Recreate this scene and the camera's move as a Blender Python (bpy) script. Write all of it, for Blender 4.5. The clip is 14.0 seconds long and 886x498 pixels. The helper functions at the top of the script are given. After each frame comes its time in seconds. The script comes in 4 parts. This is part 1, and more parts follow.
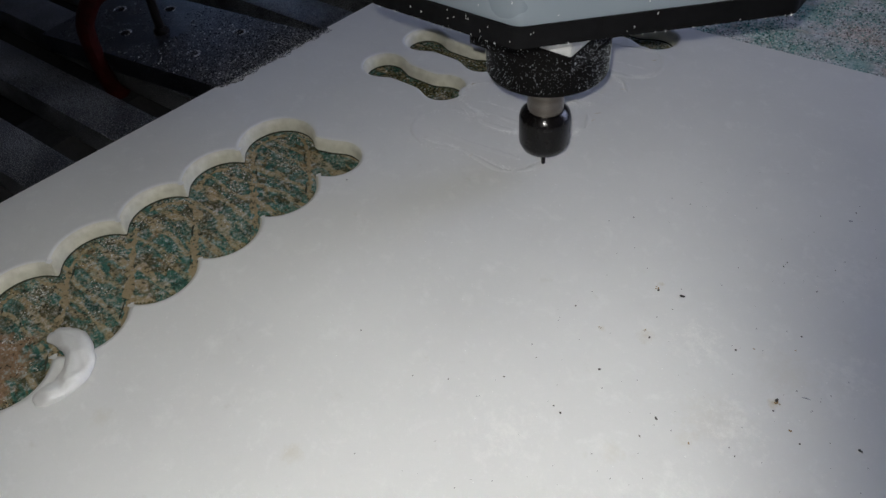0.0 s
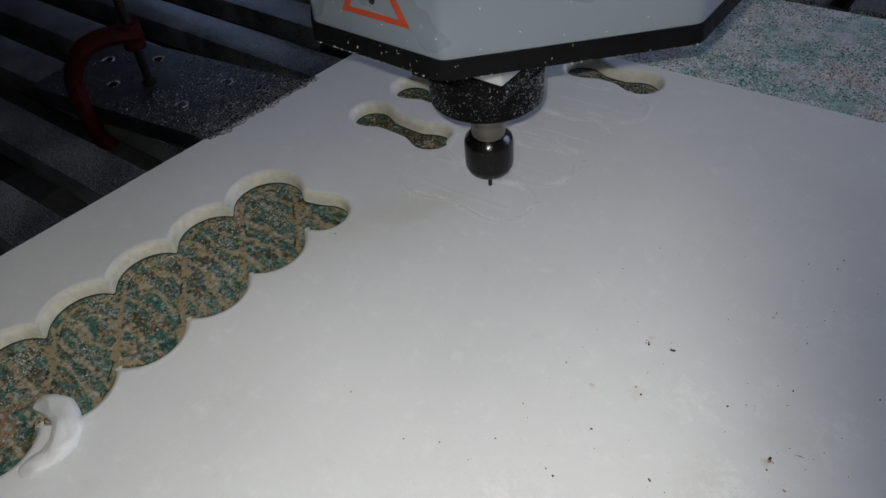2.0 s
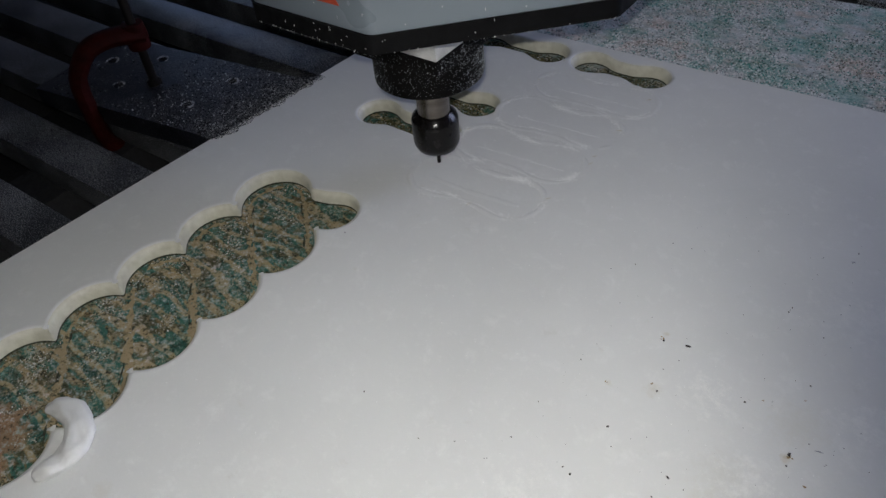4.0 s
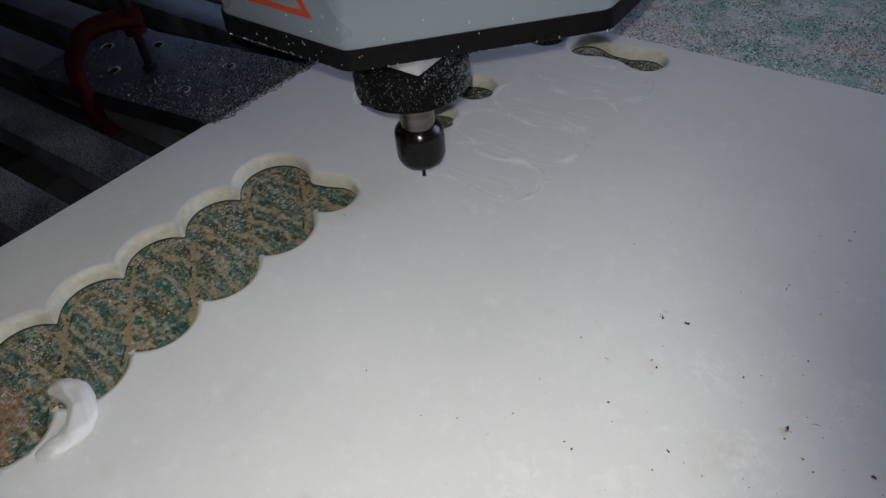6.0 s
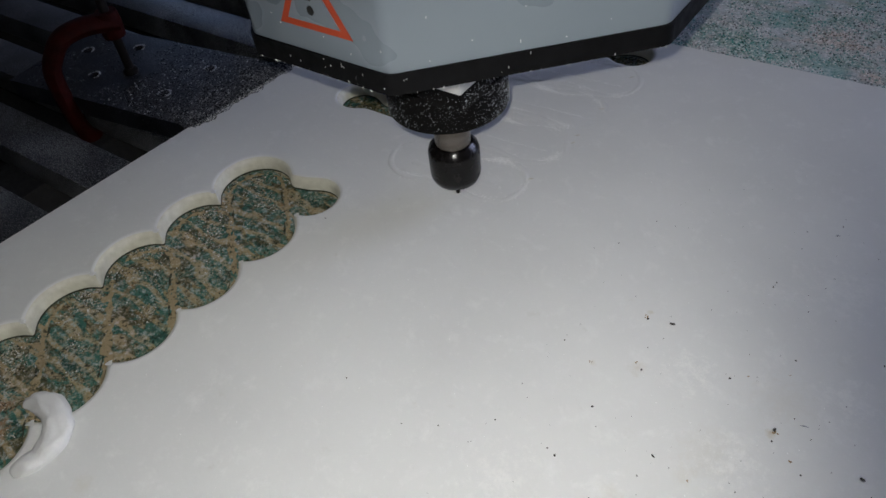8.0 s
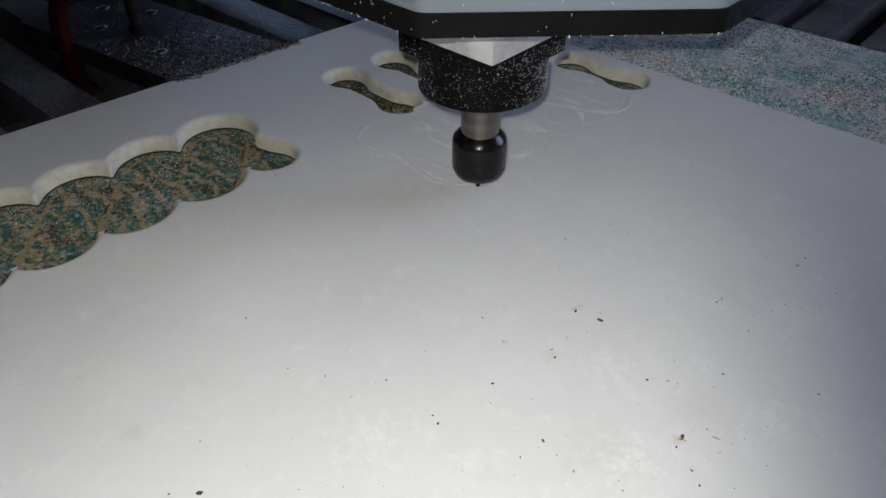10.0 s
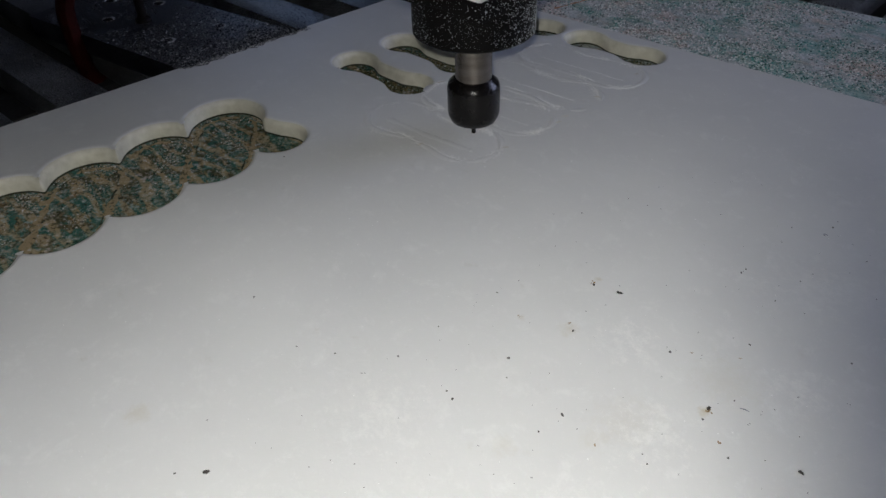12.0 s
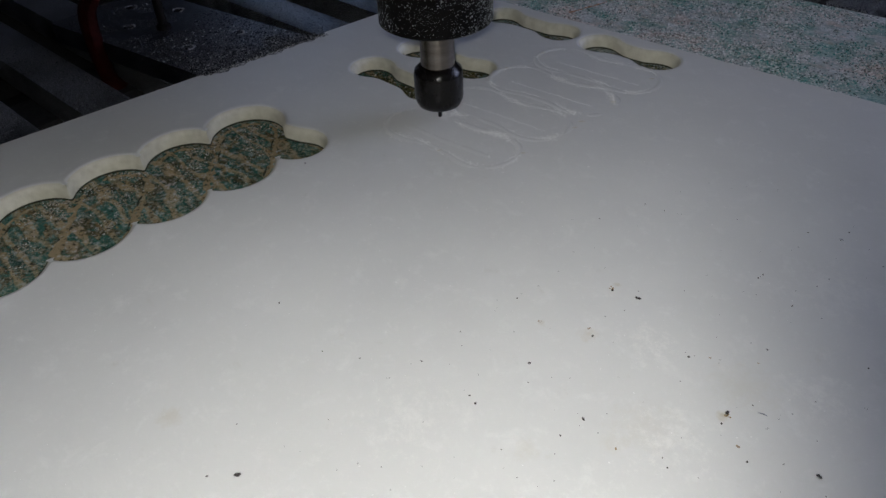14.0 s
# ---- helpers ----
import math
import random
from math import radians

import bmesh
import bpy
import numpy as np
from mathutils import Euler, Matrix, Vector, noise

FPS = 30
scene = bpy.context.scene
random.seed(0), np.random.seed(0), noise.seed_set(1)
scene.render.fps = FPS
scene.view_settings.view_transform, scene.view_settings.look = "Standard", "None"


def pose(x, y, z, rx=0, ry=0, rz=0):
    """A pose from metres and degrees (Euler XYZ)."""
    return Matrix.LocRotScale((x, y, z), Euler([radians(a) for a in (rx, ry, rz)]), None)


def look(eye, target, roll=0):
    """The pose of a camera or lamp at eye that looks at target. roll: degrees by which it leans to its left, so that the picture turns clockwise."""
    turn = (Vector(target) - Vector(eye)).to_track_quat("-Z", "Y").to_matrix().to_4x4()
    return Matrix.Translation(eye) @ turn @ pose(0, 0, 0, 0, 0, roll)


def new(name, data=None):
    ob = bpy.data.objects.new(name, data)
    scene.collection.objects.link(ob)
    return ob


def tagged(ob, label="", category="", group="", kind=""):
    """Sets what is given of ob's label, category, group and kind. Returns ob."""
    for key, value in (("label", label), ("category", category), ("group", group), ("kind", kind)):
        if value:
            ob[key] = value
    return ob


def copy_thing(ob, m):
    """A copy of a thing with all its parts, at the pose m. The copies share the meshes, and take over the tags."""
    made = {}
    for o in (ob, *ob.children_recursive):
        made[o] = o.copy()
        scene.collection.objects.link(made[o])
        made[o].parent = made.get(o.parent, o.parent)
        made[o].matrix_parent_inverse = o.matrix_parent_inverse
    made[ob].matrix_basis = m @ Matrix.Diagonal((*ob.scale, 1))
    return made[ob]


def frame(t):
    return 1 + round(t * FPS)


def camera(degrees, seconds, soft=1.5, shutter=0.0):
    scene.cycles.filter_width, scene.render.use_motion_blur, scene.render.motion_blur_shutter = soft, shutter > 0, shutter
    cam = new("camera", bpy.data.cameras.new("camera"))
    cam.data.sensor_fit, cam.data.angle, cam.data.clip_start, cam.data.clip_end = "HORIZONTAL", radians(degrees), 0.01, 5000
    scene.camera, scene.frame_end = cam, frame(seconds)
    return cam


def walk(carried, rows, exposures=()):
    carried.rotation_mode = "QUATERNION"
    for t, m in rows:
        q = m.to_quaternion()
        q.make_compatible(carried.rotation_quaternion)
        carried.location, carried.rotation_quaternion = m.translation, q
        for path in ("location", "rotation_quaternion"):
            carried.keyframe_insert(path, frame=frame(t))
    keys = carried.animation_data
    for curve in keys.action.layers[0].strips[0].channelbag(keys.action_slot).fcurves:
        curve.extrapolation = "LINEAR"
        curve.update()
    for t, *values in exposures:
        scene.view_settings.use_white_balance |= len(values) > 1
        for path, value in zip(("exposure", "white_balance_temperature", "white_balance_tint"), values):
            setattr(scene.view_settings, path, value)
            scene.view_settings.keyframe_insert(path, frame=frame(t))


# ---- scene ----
cam = camera(61.7, 14.0)
PATH = [
    (0, (-0.002, 0.042, 0.324), (-1.05, 0.994, -1.088), -5.1),
    (0.5, (-0.006, 0.042, 0.324), (-1.062, 0.998, -1.08), -5.4),
    (1, (-0.003, 0.051, 0.326), (-1.063, 1.021, -1.065), -5.5),
    (1.5, (-0.006, 0.057, 0.333), (-1.066, 1.046, -1.045), -5.5),
    (2, (-0.009, 0.056, 0.338), (-1.074, 1.05, -1.033), -5.7),
    (2.5, (-0.01, 0.055, 0.337), (-1.084, 1.034, -1.038), -6.4),
    (5, (-0.017, 0.05, 0.335), (-1.067, 1.048, -1.045), -6.1),
    (5.5, (-0.015, 0.045, 0.333), (-1.053, 1.034, -1.061), -6.1),
    (6, (-0.014, 0.046, 0.333), (-1.057, 1.033, -1.059), -6.4),
    (6.5, (-0.012, 0.054, 0.33), (-1.054, 1.03, -1.071), -7.4),
    (7, (-0.013, 0.06, 0.33), (-1.055, 1.036, -1.07), -7.8),
    (9.5, (0.012, 0.06, 0.323), (-1.036, 1.065, -1.053), -5.9),
    (10, (0.043, 0.08, 0.267), (-1.139, 1.101, -0.981), 0.2),
    (10.5, (0.047, 0.086, 0.249), (-1.178, 1.119, -0.948), 0.4),
    (11, (0.045, 0.083, 0.25), (-1.182, 1.093, -0.965), -0.9),
    (11.5, (0.044, 0.085, 0.249), (-1.167, 1.085, -0.99), -1.3),
    (12, (0.044, 0.082, 0.248), (-1.171, 1.072, -0.995), -1.9),
    (12.5, (0.041, 0.08, 0.251), (-1.189, 1.063, -0.983), -2.0),
    (13, (0.041, 0.08, 0.254), (-1.189, 1.06, -0.982), -2.6),
    (13.5, (0.042, 0.079, 0.256), (-1.192, 1.055, -0.979), -2.6),
    (14, (0.043, 0.076, 0.256), (-1.187, 1.042, -0.989), -2.7),
]
EXPOSURES = [(0.0, 0.0), (9.9, 0.0), (10.5, -0.28), (14.0, -0.26)]
walk(cam, [(t, look(eye, target, roll)) for t, eye, target, roll in PATH], EXPOSURES)

# ---------------------------------------------------------------- world and light
world = bpy.data.worlds.new("world")
scene.world = world
world.use_nodes = True
world.node_tree.nodes["Background"].inputs[0].default_value = (0.55, 0.68, 1.0, 1)
world.node_tree.nodes["Background"].inputs[1].default_value = 0.01
scene.view_settings.exposure = 0.0
LED_POWER = 44000.0
DAYLIGHT = 1.6
ROOM_DAY = 6.8


# ---------------------------------------------------------------- materials
def nodes(name):
    m = bpy.data.materials.new(name)
    m.use_nodes = True
    t = m.node_tree
    return m, t, t.nodes["Principled BSDF"]


def add(t, kind, **vals):
    n = t.nodes.new(kind)
    for k, v in vals.items():
        n.inputs[k.replace("_", " ")].default_value = v
    return n


def coords(t, space="Object"):
    return t.nodes.new("ShaderNodeTexCoord").outputs[space]


def noise_tex(t, scale, detail=4.0, rough=0.55, vec=None, distort=0.0):
    n = add(t, "ShaderNodeTexNoise", Scale=scale, Detail=detail, Roughness=rough, Distortion=distort)
    t.links.new(vec if vec else coords(t), n.inputs["Vector"])
    return n.outputs["Fac"]


def ramp(t, fac, stops):
    n = t.nodes.new("ShaderNodeValToRGB")
    e = n.color_ramp.elements
    while len(e) < len(stops):
        e.new(0.5)
    for el, (p, c) in zip(e, stops):
        el.position = p
        el.color = (*c, 1) if len(c) == 3 else c
    t.links.new(fac, n.inputs[0])
    return n.outputs[0]


def mix(t, fac, a, b):
    n = t.nodes.new("ShaderNodeMix")
    n.data_type = "RGBA"
    for sock, v in ((n.inputs[0], fac), (n.inputs[6], a), (n.inputs[7], b)):
        if isinstance(v, (int, float)):
            sock.default_value = v
        elif isinstance(v, tuple):
            sock.default_value = (*v, 1)
        else:
            t.links.new(v, sock)
    return n.outputs[2]


def bump(t, bsdf, fac, strength, dist):
    n = add(t, "ShaderNodeBump", Strength=strength, Distance=dist)
    t.links.new(fac, n.inputs["Height"])
    t.links.new(n.outputs[0], bsdf.inputs["Normal"])


def g(v):
    return (v, v, v)


def plain(name, col, rough=0.5, metal=0.0, vary=0.15, scale=60.0, spec=0.5):
    m, t, b = nodes(name)
    f = noise_tex(t, scale, 6)
    lo = tuple(c * (1 - vary) for c in col)
    hi = tuple(min(1, c * (1 + vary)) for c in col)
    t.links.new(ramp(t, f, [(0.3, lo), (0.7, hi)]), b.inputs["Base Color"])
    t.links.new(ramp(t, noise_tex(t, scale * 3, 3), [(0.3, g(max(0, rough - 0.08))), (0.7, g(min(1, rough + 0.08)))]), b.inputs["Roughness"])
    b.inputs["Metallic"].default_value = metal
    b.inputs["Specular IOR Level"].default_value = spec
    bump(t, b, noise_tex(t, scale * 6, 4), 0.15, 0.0004)
    return m


def board_white():
    m, t, b = nodes("white_plastic_board")
    big = noise_tex(t, 9, 5)
    fine = noise_tex(t, 320, 4)
    base = ramp(t, big, [(0.3, (0.645, 0.645, 0.63)), (0.7, (0.71, 0.71, 0.69))])
    smear = ramp(t, noise_tex(t, 60, 7, 0.75, distort=0.3), [(0.54, g(0.0)), (0.70, g(0.6))])
    base = mix(t, smear, base, (0.78, 0.78, 0.76))
    pock = ramp(t, noise_tex(t, 260, 6, 0.8), [(0.56, g(0.0)), (0.74, g(0.4))])
    base = mix(t, pock, base, (0.83, 0.83, 0.80))
    dirt = ramp(t, noise_tex(t, 70, 6, 0.65), [(0.64, g(0.0)), (0.76, g(0.35))])
    base = mix(t, dirt, base, (0.52, 0.50, 0.44))
    edge = noise_tex(t, 210, 6, 0.8)
    for x, y, size, strong in ((-0.112, 0.284, 0.009, 0.35), (-0.042, 0.290, 0.006, 0.7), (-0.126, 0.322, 0.004, 0.5), (-0.060, 0.262, 0.03, 0.16), (-0.064, 0.245, 0.012, 0.18), (-0.085, 0.215, 0.012, 0.18), (-0.045, 0.31, 0.03, 0.16), (-0.2, 0.11, 0.012, 0.3), (-0.292, 0.055, 0.012, 0.22), (-0.133, 0.273, 0.004, 0.3)):
        d = t.nodes.new("ShaderNodeVectorMath")
        d.operation = "DISTANCE"
        d.inputs[1].default_value = (x, y, 0)
        t.links.new(coords(t), d.inputs[0])
        f = t.nodes.new("ShaderNodeMath")
        f.operation = "MULTIPLY_ADD"
        t.links.new(d.outputs["Value"], f.inputs[0])
        f.inputs[1].default_value = -0.55 / size
        t.links.new(edge, f.inputs[2])
        base = mix(t, ramp(t, f.outputs[0], [(0.18, g(0.0)), (0.5, g(strong))]), base, (0.50, 0.44, 0.31))
    flecks = noise_tex(t, 150, 7, 0.85)
    for x, y, size, strong in ((-0.090, 0.300, 0.03, 0.8), (-0.050, 0.265, 0.035, 0.7), (-0.020, 0.330, 0.03, 0.6), (-0.13, 0.19, 0.04, 0.5), (-0.04, 0.21, 0.05, 0.5), (-0.05, 0.40, 0.05, 0.5)):
        d = t.nodes.new("ShaderNodeVectorMath")
        d.operation = "DISTANCE"
        d.inputs[1].default_value = (x, y, 0)
        t.links.new(coords(t), d.inputs[0])
        f = t.nodes.new("ShaderNodeMath")
        f.operation = "MULTIPLY_ADD"
        t.links.new(d.outputs["Value"], f.inputs[0])
        f.inputs[1].default_value = -0.25 / size
        t.links.new(flecks, f.inputs[2])
        base = mix(t, ramp(t, f.outputs[0], [(0.40, g(0.0)), (0.56, g(strong))]), base, (0.80, 0.795, 0.765))
    t.links.new(base, b.inputs["Base Color"])
    t.links.new(ramp(t, noise_tex(t, 40, 5), [(0.3, g(0.36)), (0.7, g(0.54))]), b.inputs["Roughness"])
    b.inputs["Specular IOR Level"].default_value = 0.35
    lumps = t.nodes.new("ShaderNodeMath")
    lumps.operation = "MULTIPLY_ADD"
    lumps.inputs[1].default_value = 3.0
    t.links.new(noise_tex(t, 75, 5, 0.6), lumps.inputs[0])
    t.links.new(fine, lumps.inputs[2])
    bump(t, b, lumps.outputs[0], 0.16, 0.0004)
    return m


def cut_white():
    m, t, b = nodes("sawn_cream_plastic")
    t.links.new(ramp(t, noise_tex(t, 150, 5), [(0.3, (0.56, 0.54, 0.44)), (0.7, (0.70, 0.68, 0.58))]), b.inputs["Base Color"])
    b.inputs["Roughness"].default_value = 0.75
    bump(t, b, noise_tex(t, 500, 3), 0.3, 0.0006)
    return m


def spoil():
    """Worn green-painted chipboard with tan wear; pale dust where it lies open beyond the board."""
    m, t, b = nodes("green_worn_chipboard")
    co = coords(t)
    mp = add(t, "ShaderNodeMapping")
    mp.inputs["Rotation"].default_value = (0, 0, -0.12)
    mp.inputs["Scale"].default_value = (0.4, 1.0, 1.0)
    t.links.new(co, mp.inputs["Vector"])
    broad = noise_tex(t, 85, 5, 0.62, mp.outputs[0], 0.6)
    col = ramp(t, broad, [(0.34, (0.020, 0.06, 0.045)), (0.46, (0.036, 0.125, 0.10)), (0.57, (0.052, 0.165, 0.132)), (0.61, (0.13, 0.13, 0.07)), (0.67, (0.34, 0.27, 0.16))])
    olive = ramp(t, noise_tex(t, 42, 5, 0.65, distort=0.6), [(0.50, g(0.0)), (0.57, g(0.85))])
    col = mix(t, olive, col, (0.085, 0.072, 0.030))
    tan = ramp(t, noise_tex(t, 120, 6, 0.7, mp.outputs[0], 0.4), [(0.57, g(0.0)), (0.64, g(0.85))])
    col = mix(t, tan, col, (0.40, 0.30, 0.155))
    wave = add(t, "ShaderNodeTexWave", Scale=21.0, Distortion=9.0, Detail=3.0, Detail_Scale=1.3, Detail_Roughness=0.6)
    wave.bands_direction = "Y"
    t.links.new(mp.outputs[0], wave.inputs["Vector"])
    band = ramp(t, wave.outputs["Fac"], [(0.72, g(0.0)), (0.90, g(0.8))])
    worn = ramp(t, noise_tex(t, 150, 5, 0.7), [(0.36, g(0.0)), (0.50, g(1.0))])
    col = mix(t, mix(t, worn, (0, 0, 0), band), col, (0.43, 0.325, 0.18))
    powder = ramp(t, noise_tex(t, 520, 5, 0.75), [(0.47, g(0.0)), (0.60, g(0.7))])
    lie = ramp(t, noise_tex(t, 38, 5, 0.7, distort=0.4), [(0.42, g(0.05)), (0.60, g(1.0))])
    col = mix(t, mix(t, lie, (0, 0, 0), powder), col, (0.47, 0.41, 0.31))
    rust = ramp(t, noise_tex(t, 30, 3, 0.5, distort=1.0), [(0.62, g(0.0)), (0.72, g(0.55))])
    col = mix(t, rust, col, (0.30, 0.155, 0.055))
    # bare brown chipboard at the end of the row
    d = t.nodes.new("ShaderNodeVectorMath")
    d.operation = "DISTANCE"
    d.inputs[1].default_value = (-0.385, 0.026, SPOIL_Z)
    t.links.new(co, d.inputs[0])
    f = t.nodes.new("ShaderNodeMath")
    f.operation = "MULTIPLY_ADD"
    f.inputs[1].default_value = -16.0
    t.links.new(d.outputs["Value"], f.inputs[0])
    t.links.new(noise_tex(t, 110, 6, 0.7), f.inputs[2])
    col = mix(t, ramp(t, f.outputs[0], [(0.06, g(0.0)), (0.16, g(0.85))]), col, (0.31, 0.19, 0.11))
    grain = noise_tex(t, 300, 5, 0.7)
    dark = ramp(t, grain, [(0.36, g(0.9)), (0.43, g(0.0))])
    col = mix(t, dark, col, (0.022, 0.026, 0.018))
    # dust that settled on the open strip beyond the work piece
    sep = t.nodes.new("ShaderNodeSeparateXYZ")
    t.links.new(co, sep.inputs[0])
    lift = t.nodes.new("ShaderNodeMath")
    lift.operation = "MULTIPLY_ADD"
    lift.inputs[1].default_value = -0.149
    t.links.new(sep.outputs[0], lift.inputs[0])
    t.links.new(sep.outputs[1], lift.inputs[2])
    bare = ramp(t, lift.outputs[0], [(0.595, g(0.0)), (0.62, g(1.0))])
    pale = ramp(t, noise_tex(t, 480, 5, 0.75), [(0.32, (0.14, 0.19, 0.18)), (0.42, (0.42, 0.50, 0.485)), (0.50, (0.70, 0.69, 0.67)), (0.60, (0.93, 0.92, 0.91))])
    tone = ramp(t, noise_tex(t, 26, 5, 0.6), PATCHES)
    pale = mix(t, 0.6, pale, tone)
    cover = ramp(t, noise_tex(t, 60, 6, 0.7), [(0.36, g(0.55)), (0.60, g(1.0))])
    amount = mix(t, bare, ramp(t, noise_tex(t, 300, 4, 0.7), [(0.52, g(0.0)), (0.66, g(0.6))]), cover)
    col = mix(t, amount, col, pale)
    t.links.new(col, b.inputs["Base Color"])
    b.inputs["Roughness"].default_value = 0.9
    b.inputs["Specular IOR Level"].default_value = 0.15
    bump(t, b, grain, 0.9, 0.002)
    return m


def dusty_metal(name, col, rough, amount, metal=0.6, scale=900.0, dust_col=(0.55, 0.56, 0.6), patch=14.0, spec=0.5):
    m, t, b = nodes(name)
    f = noise_tex(t, 35, 6)
    base = ramp(t, f, [(0.3, tuple(c * 0.6 for c in col)), (0.7, tuple(c * 1.3 for c in col))])
    grain = noise_tex(t, scale, 2, 0.5)
    where = noise_tex(t, patch, 3)
    add_n = t.nodes.new("ShaderNodeMath")
    add_n.operation = "MULTIPLY_ADD"
    t.links.new(where, add_n.inputs[0])
    add_n.inputs[1].default_value = 0.35
    t.links.new(grain, add_n.inputs[2])
    fac = ramp(t, add_n.outputs[0], [(0.80 - amount, g(0.0)), (0.86 - amount, g(0.9))])
    t.links.new(mix(t, fac, base, dust_col), b.inputs["Base Color"])
    rg = t.nodes.new("ShaderNodeMix")
    rg.inputs[2].default_value, rg.inputs[3].default_value = rough, 0.95
    t.links.new(fac, rg.inputs[0])
    t.links.new(rg.outputs[0], b.inputs["Roughness"])
    mt = t.nodes.new("ShaderNodeMix")
    mt.inputs[2].default_value, mt.inputs[3].default_value = metal, 0.0
    t.links.new(fac, mt.inputs[0])
    t.links.new(mt.outputs[0], b.inputs["Metallic"])
    b.inputs["Specular IOR Level"].default_value = spec
    bump(t, b, fac, 0.5, 0.0006)
    return m


def steel():
    m, t, b = nodes("turned_steel")
    mp = add(t, "ShaderNodeMapping")
    mp.inputs["Scale"].default_value = (1, 1, 6)
    t.links.new(coords(t), mp.inputs["Vector"])
    t.links.new(ramp(t, noise_tex(t, 40, 3, 0.5, mp.outputs[0]), [(0.3, (0.15, 0.132, 0.115)), (0.7, (0.22, 0.195, 0.175))]), b.inputs["Base Color"])
    b.inputs["Metallic"].default_value = 1.0
    b.inputs["Roughness"].default_value = 0.24
    turn = add(t, "ShaderNodeMapping")
    turn.inputs["Scale"].default_value = (0.2, 0.2, 40)
    t.links.new(coords(t), turn.inputs["Vector"])
    bump(t, b, noise_tex(t, 60, 2, 0.5, turn.outputs[0]), 0.25, 0.0004)
    return m


def mottled(name, a, b, c, scale):
    m, t, p = nodes(name)
    t.links.new(ramp(t, noise_tex(t, scale, 4, 0.65), [(0.36, a), (0.46, b), (0.58, b), (0.68, c)]), p.inputs["Base Color"])
    p.inputs["Roughness"].default_value = 0.95
    p.inputs["Specular IOR Level"].default_value = 0.1
    return m


def glow(name, col, strength):
    m, t, b = nodes(name)
    b.inputs["Base Color"].default_value = (*col, 1)
    b.inputs["Emission Color"].default_value = (*col, 1)
    b.inputs["Emission Strength"].default_value = strength
    return m


SPOIL_Z = -0.012
PATCHES = [(0.36, (0.09, 0.37, 0.33)), (0.44, (0.24, 0.44, 0.42)), (0.51, (0.60, 0.64, 0.66)), (0.57, (0.50, 0.57, 0.58)), (0.63, (0.70, 0.58, 0.54))]
BOARD, CUT, SPOIL = board_white(), cut_white(), spoil()
SLAT = dusty_metal("dusty_grey_slat", (0.035, 0.038, 0.045), 0.34, 0.07, 0.6, 1100.0, (0.36, 0.37, 0.39))
PLATE = dusty_metal("dusty_dark_steel_plate", (0.018, 0.019, 0.025), 0.30, 0.0, 0.5, 1300.0, (0.2, 0.21, 0.235), 30.0)
BED = plain("black_machine_bed", (0.012, 0.012, 0.014), 0.7)
NOSE = dusty_metal("black_nose_with_chips", (0.004, 0.0036, 0.0036), 0.6, -0.07, 0.0, 1900.0, (0.6, 0.64, 0.68), 55.0, 0.08)
ALU = dusty_metal("brushed_aluminium", (0.62, 0.62, 0.61), 0.45, 0.02, 0.35, 700.0, (0.75, 0.75, 0.75))
BLACK = plain("black_rubber_trim", (0.0035, 0.0035, 0.004), 0.6, 0.0, 0.3, 60, 0.12)
NUT = plain("blackened_steel_nut", (0.005, 0.0042, 0.004), 0.24, 0.0, 0.15, 60, 0.3)
GREY = plain("pale_blue_grey_enamel", (0.185, 0.217, 0.250), 0.30, 0.0, 0.03, 5)
RED = plain("dull_red_enamel", (0.026, 0.0021, 0.0013), 0.7, 0.0, 0.35, 90, 0.12)
ROD = plain("dark_oily_steel", (0.018, 0.015, 0.014), 0.4, 0.7)
ORANGE = plain("orange_red_print", (0.42, 0.055, 0.018), 0.5, 0.0, 0.06)
INK = plain("black_print", (0.012, 0.012, 0.012), 0.5)
STICKER = plain("grey_sticker_film", (0.19, 0.222, 0.255), 0.3, 0.0, 0.03, 5)
STEEL = steel()
MATT = plain("matt_black_foil", (0.0, 0.0, 0.0), 1.0, 0.0, 0.0, 60, 0.0)
SPECK = plain("black_debris", (0.035, 0.03, 0.024), 0.8, 0.0, 0.5, 400)
CHIP = plain("white_plastic_swarf", (0.84, 0.84, 0.82), 0.6, 0.0, 0.05, 300)
RUST = plain("rust_brown_flake", (0.27, 0.17, 0.07), 0.85, 0.0, 0.4, 400)
NOSE_CHIP = plain("pale_grey_swarf", (0.36, 0.385, 0.41), 0.7, 0.0, 0.3, 500)
RUSTY = plain("faded_orange_score", (0.42, 0.20, 0.10), 0.9, 0.0, 0.4, 300)
STAIN = plain("ochre_grime", (0.50, 0.43, 0.29), 0.85, 0.0, 0.3, 300)
def gravel(name, stops, patches=0.0):
    """Loose grains, each with a tone of its own."""
    m, t, b = nodes(name)
    geo = t.nodes.new("ShaderNodeNewGeometry")
    c = ramp(t, geo.outputs["Random Per Island"], stops)
    t.nodes["Color Ramp"].color_ramp.interpolation = "CONSTANT"
    if patches:
        c = mix(t, patches, c, ramp(t, noise_tex(t, 26, 5, 0.6), PATCHES))
    t.links.new(c, b.inputs["Base Color"])
    b.inputs["Roughness"].default_value = 0.85
    b.inputs["Specular IOR Level"].default_value = 0.2
    return m


